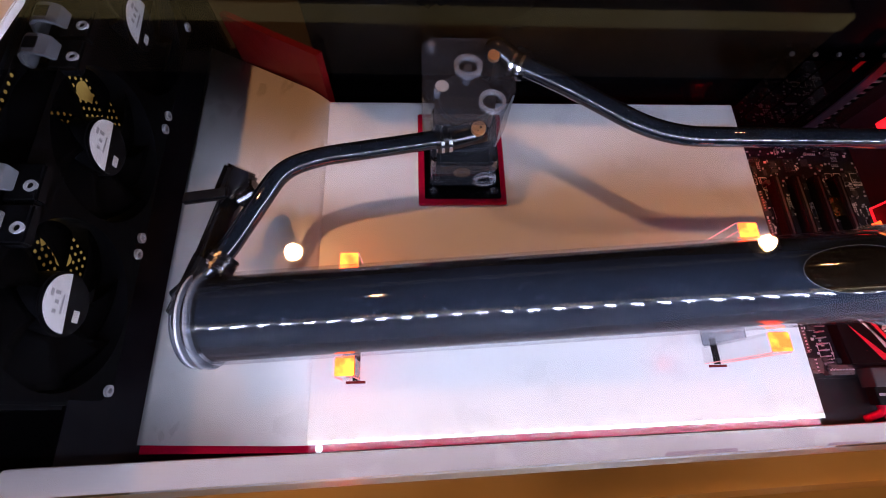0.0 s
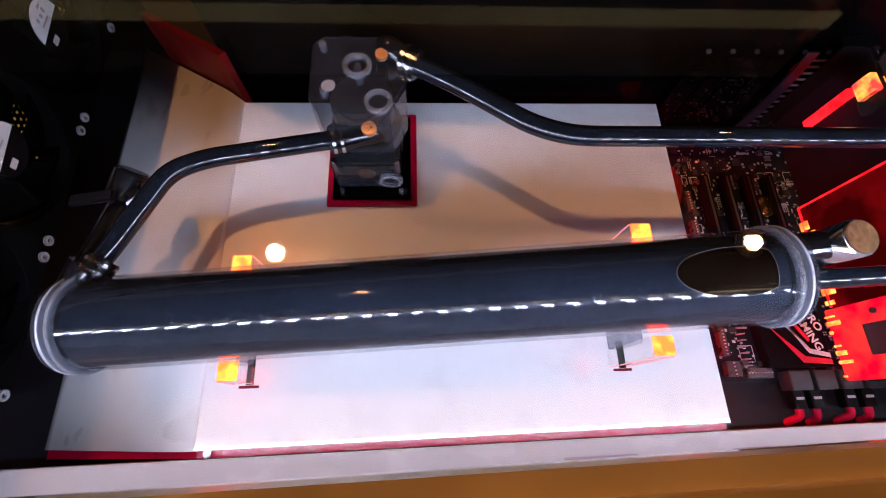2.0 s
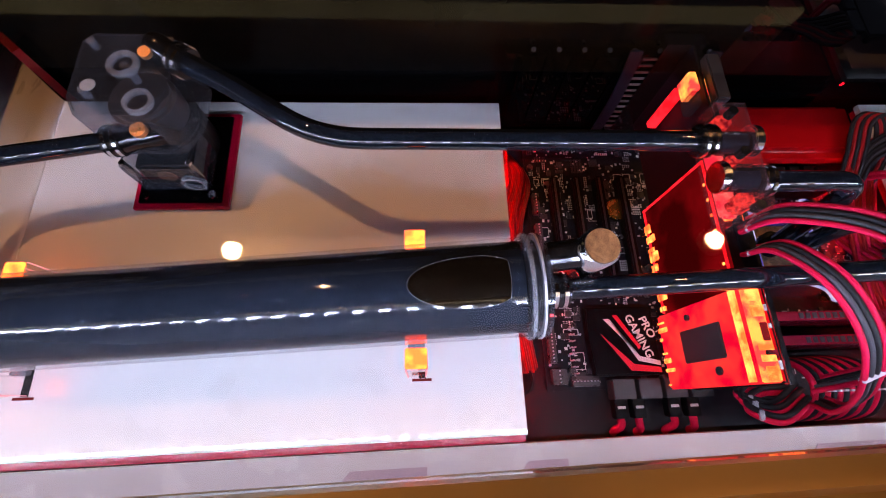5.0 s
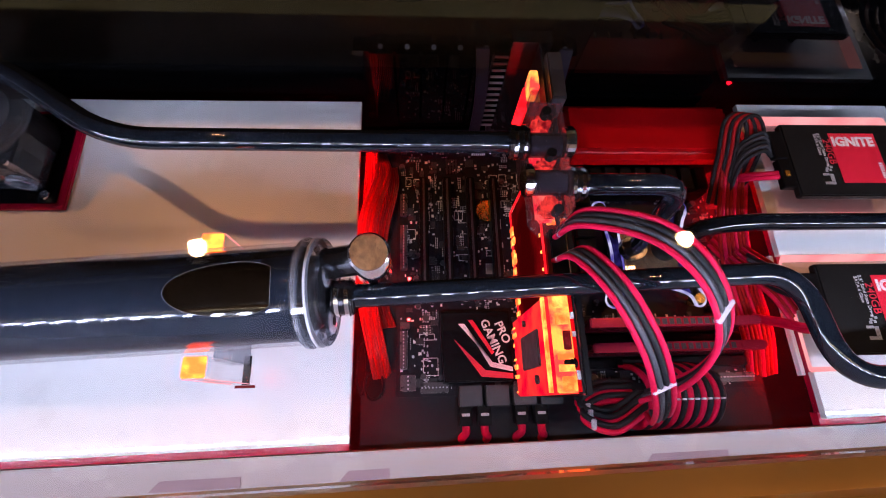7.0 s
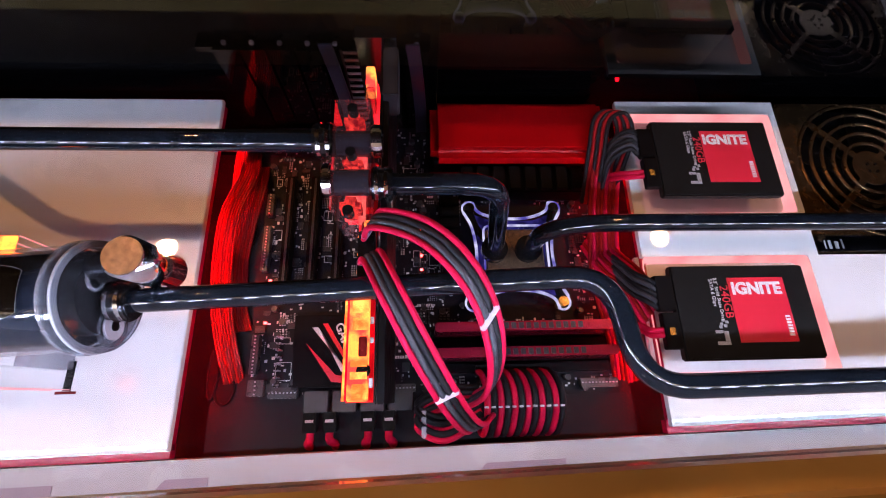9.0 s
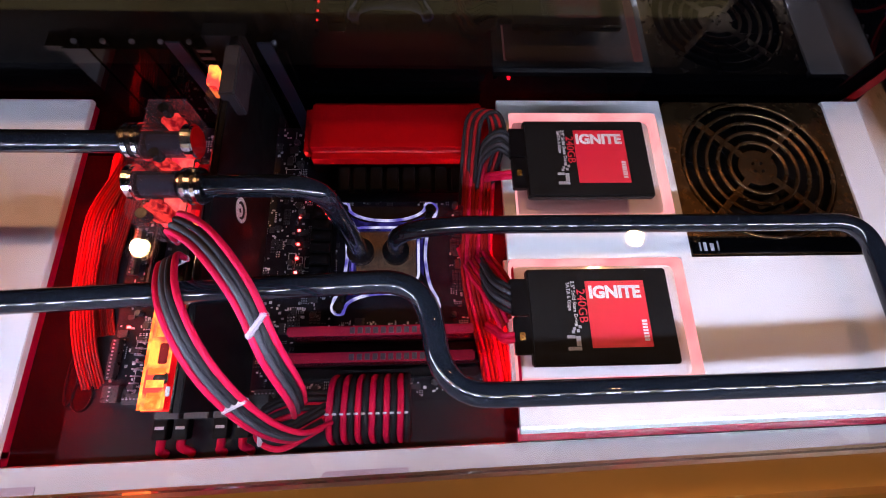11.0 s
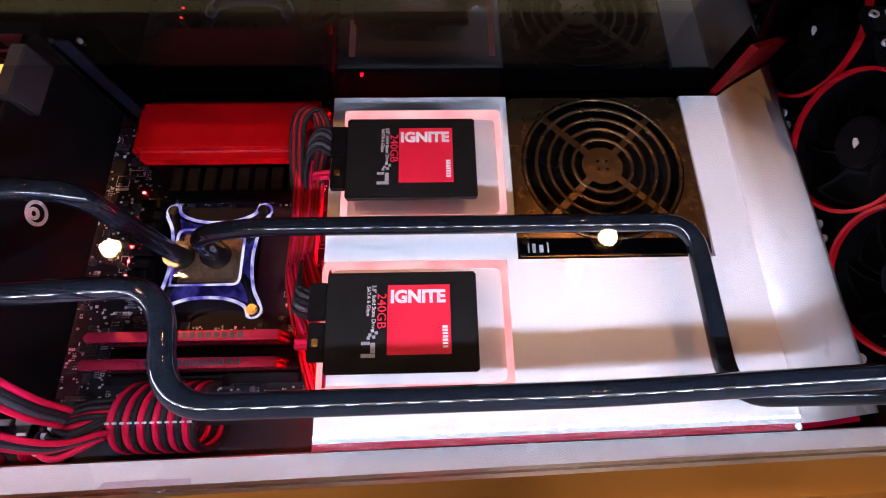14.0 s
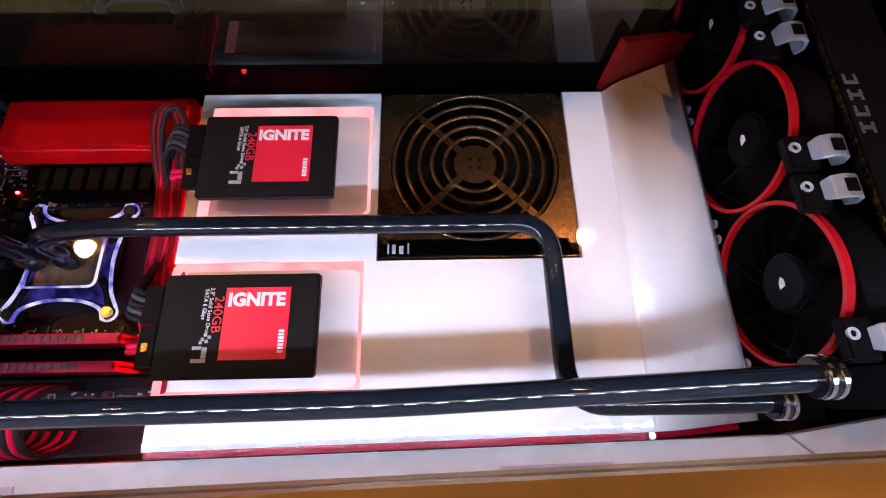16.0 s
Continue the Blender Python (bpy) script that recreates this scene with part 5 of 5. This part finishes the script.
CABLE_A = [(0.385, 0.284, 0.072), (0.39, 0.279, 0.092), (0.402, 0.254, 0.106), (0.418, 0.224, 0.098), (0.434, 0.2, 0.07), (0.447, 0.189, 0.036), (0.458, 0.193, 0.008)]
CABLE_B = [(0.385, 0.301, 0.072), (0.393, 0.2985, 0.098), (0.42, 0.281, 0.12), (0.441, 0.256, 0.121), (0.4515, 0.23, 0.105), (0.454, 0.212, 0.066), (0.446, 0.204, 0.024)]
bundle("power_cable", "red and grey sleeved power cable arching from the graphics card",
       CABLE_A, 4, (0.0032, 0.0014, 0.0009), 0.0017,
       [RED_SLEEVE, GREY_SLEEVE, BLACK_SLEEVE, RED_SLEEVE], (0.05, 0.62))
bundle("power_cable", "red and grey sleeved power cable arching from the graphics card",
       CABLE_B, 4, (0.0021, 0.0029, 0.0009), 0.0017,
       [RED_SLEEVE, GREY_SLEEVE, BLACK_SLEEVE, RED_SLEEVE], (0.05, 0.6))
t = thing("main_power_cable", "thick row of red and black sleeved wires at the board edge", "cable")
for i in range(12):
    x = 0.459 + i * 0.0047
    pts = spline([(x, 0.226, -0.035), (x, 0.222, -0.012), (x + 0.001, 0.212, 0.002), (x + 0.001, 0.199, 0.004), (x, 0.186, -0.006), (x, 0.181, -0.025), (x, 0.186, -0.045), (x, 0.194, -0.051)], 6)
    part("wire", sweep(pts, 0.0023, 10), (RED_SLEEVE, BLACK_SLEEVE)[i % 2], t, smooth=True)
for i in range(12):
    part("comb_tooth", box(0.4575 + i * 0.0047, 0.4605 + i * 0.0047, 0.1992, 0.2006, 0.0045, 0.0072, 0.0003), SILVER, t, "pale comb tooth")
part("plug", box(0.457, 0.513, 0.2225, 0.23, -0.0438, -0.026, 0.0008), BLACK_PLASTIC, t, "black plug")
for k, (dy, dz) in enumerate(((0.0, 0.0), (-0.006, 0.004), (0.004, -0.004))):
    bundle("power_cable", "red and black sleeved wires bent back beside the graphics card",
           [(0.456, 0.2 + dy, -0.002 + dz), (0.43, 0.188 + dy, 0.002 + dz), (0.412, 0.197 + dy, -0.006 + dz), (0.43, 0.207 + dy, -0.014 + dz), (0.456, 0.208 + dy, -0.016 + dz)], 2, (0, 0.004, 0.001), 0.0021, [RED_SLEEVE, BLACK_SLEEVE], (0.4,))
# red ribbons between panel and board, and beside the drives
for k, (path, n) in enumerate((([(0.262, 0.425, -0.046), (0.268, 0.395, -0.03), (0.258, 0.36, -0.028), (0.2535, 0.325, -0.034), (0.256, 0.285, -0.036), (0.263, 0.25, -0.04), (0.269, 0.222, -0.05)], 8),
                               ([(0.272, 0.41, -0.046), (0.274, 0.385, -0.036), (0.266, 0.352, -0.044), (0.2625, 0.318, -0.046), (0.266, 0.28, -0.047), (0.272, 0.262, -0.047)], 8),
                               ([(0.254, 0.445, -0.046), (0.257, 0.42, -0.036), (0.2555, 0.38, -0.04), (0.255, 0.34, -0.047)], 6))):
    bundle("red_ribbon_cable", "flat red ribbon of thin wires beside the board", path, n, (0.0019, 0.0002, 0.0006 * (k - 1)), 0.0011, [RIBBON_RED, RIBBON_RED, DARK_RED_SLEEVE], ())
for x, y, a, b in ((0.2665, 0.347, 0.0075, 0.012), (0.262, 0.217, 0.0075, 0.011), (0.252, 0.23, 0.004, 0.02)):
    g = thing("grommet", "black rubber grommet set in the tray", "grommet", "tray grommets", (x, y, -0.05))
    bm = prism([(a * math.cos(q), b * math.sin(q)) for q in [k * math.pi / 12 for k in range(24)]], 0.0, 0.0012)
    part("opening", bm, BLACK_PLASTIC, g, "dark cable opening")
    part("lip", sweep([(a * math.cos(q), b * math.sin(q), 0.001) for q in [k * math.pi / 12 for k in range(24)]], 0.0011, 8, closed=True), DARK_METAL, g)
for path in ([(0.4175, 0.447, -0.0435), (0.417, 0.4475, -0.01), (0.4145, 0.448, 0.03), (0.4115, 0.45, 0.062)], [(0.3535, 0.448, -0.0435), (0.3535, 0.448, 0.0), (0.351, 0.4485, 0.035), (0.348, 0.45, 0.062)]):
    bm = bmesh.new()
    rows = [[bm.verts.new(p + Vector((dx, dy, 0))) for dx, dy in ((-0.005, 0), (0.005, 0), (0.005, 0.0018), (-0.005, 0.0018))] for p in spline(path, 8)]
    for a, b in zip(rows, rows[1:]):
        for k in range(4):
            bm.faces.new((a[k], a[(k + 1) % 4], b[(k + 1) % 4], b[k]))
    bm.faces.new(rows[0]), bm.faces.new(rows[-1][::-1])
    bmesh.ops.recalc_face_normals(bm, faces=bm.faces[:])
    strap = thing("rear_cable", "flat blue-black cable rising behind the graphics card", "cable", "rear cables")
    part("ribbon", bm, BLUE_STRAP, strap)
bundle("red_cable_bundle", "loose bundle of dark red wires beside the drives",
       [(0.583, 0.215, -0.046), (0.576, 0.25, -0.03), (0.566, 0.3, -0.02), (0.568, 0.345, -0.015), (0.572, 0.39, 0.0), (0.578, 0.408, 0.008)], 8, (0.0031, 0.0008, 0.0006), 0.0017, [DARK_RED_SLEEVE, RED_SLEEVE, DARK_RED_SLEEVE], ())
bundle("red_cable_bundle", "dark red and black wires looping behind the drive",
       [(0.56, 0.36, -0.02), (0.562, 0.395, 0.004), (0.566, 0.42, 0.016), (0.578, 0.424, 0.02), (0.584, 0.408, 0.014), (0.578, 0.385, 0.0), (0.57, 0.36, -0.02)], 5, (0.0026, -0.0012, 0.001), 0.0018, [BLACK_SLEEVE, DARK_RED_SLEEVE], ())
bundle("red_cable_bundle", "fan of dark red wires under the coolant tube",
       [(0.586, 0.262, 0.004), (0.577, 0.285, 0.0), (0.566, 0.31, -0.016), (0.56, 0.335, -0.03)], 8, (0.0022, 0.0026, 0.0), 0.0016, [RED_SLEEVE, DARK_RED_SLEEVE], ())
for y, z in ((0.3955, 0.0155), (0.272, 0.0155)):
    bundle("drive_power_cable", "dark sleeved wires plugged into a drive",
           [(0.592 if y > 0.3 else 0.584, y, z), (0.583 if y > 0.3 else 0.577, y + 0.003, z + 0.004), (0.572, y - 0.002 if y > 0.3 else y + 0.012, 0.008), (0.568, y - 0.02 if y > 0.3 else y + 0.03, -0.01)], 5, (0.0005, 0.0042, 0), 0.0018, [BLACK_SLEEVE, GREY_SLEEVE], ())
for y in (0.37, 0.246):
    bundle("drive_data_cable", "flat red data cable plugged into a drive",
           [(0.592 if y > 0.3 else 0.585, y, 0.0155), (0.584 if y > 0.3 else 0.577, y, 0.014), (0.576, y + 0.006, 0.0), (0.572, y + 0.016, -0.03)], 2, (0, 0.0034, 0), 0.0022, [RED_SLEEVE], ())
# red light bars hidden under the panels' edges
for nm, b in {"west": (0.238, 0.2405, 0.2, 0.44, -0.016, -0.013), "east": (0.604, 0.6065, 0.2, 0.44, -0.022, -0.019)}.items():
    t = thing("red_light_bar", "red light strip under the panel edge", "light strip", "red light bars")
    part("diode_row", box(*b), BAR_RED, t)
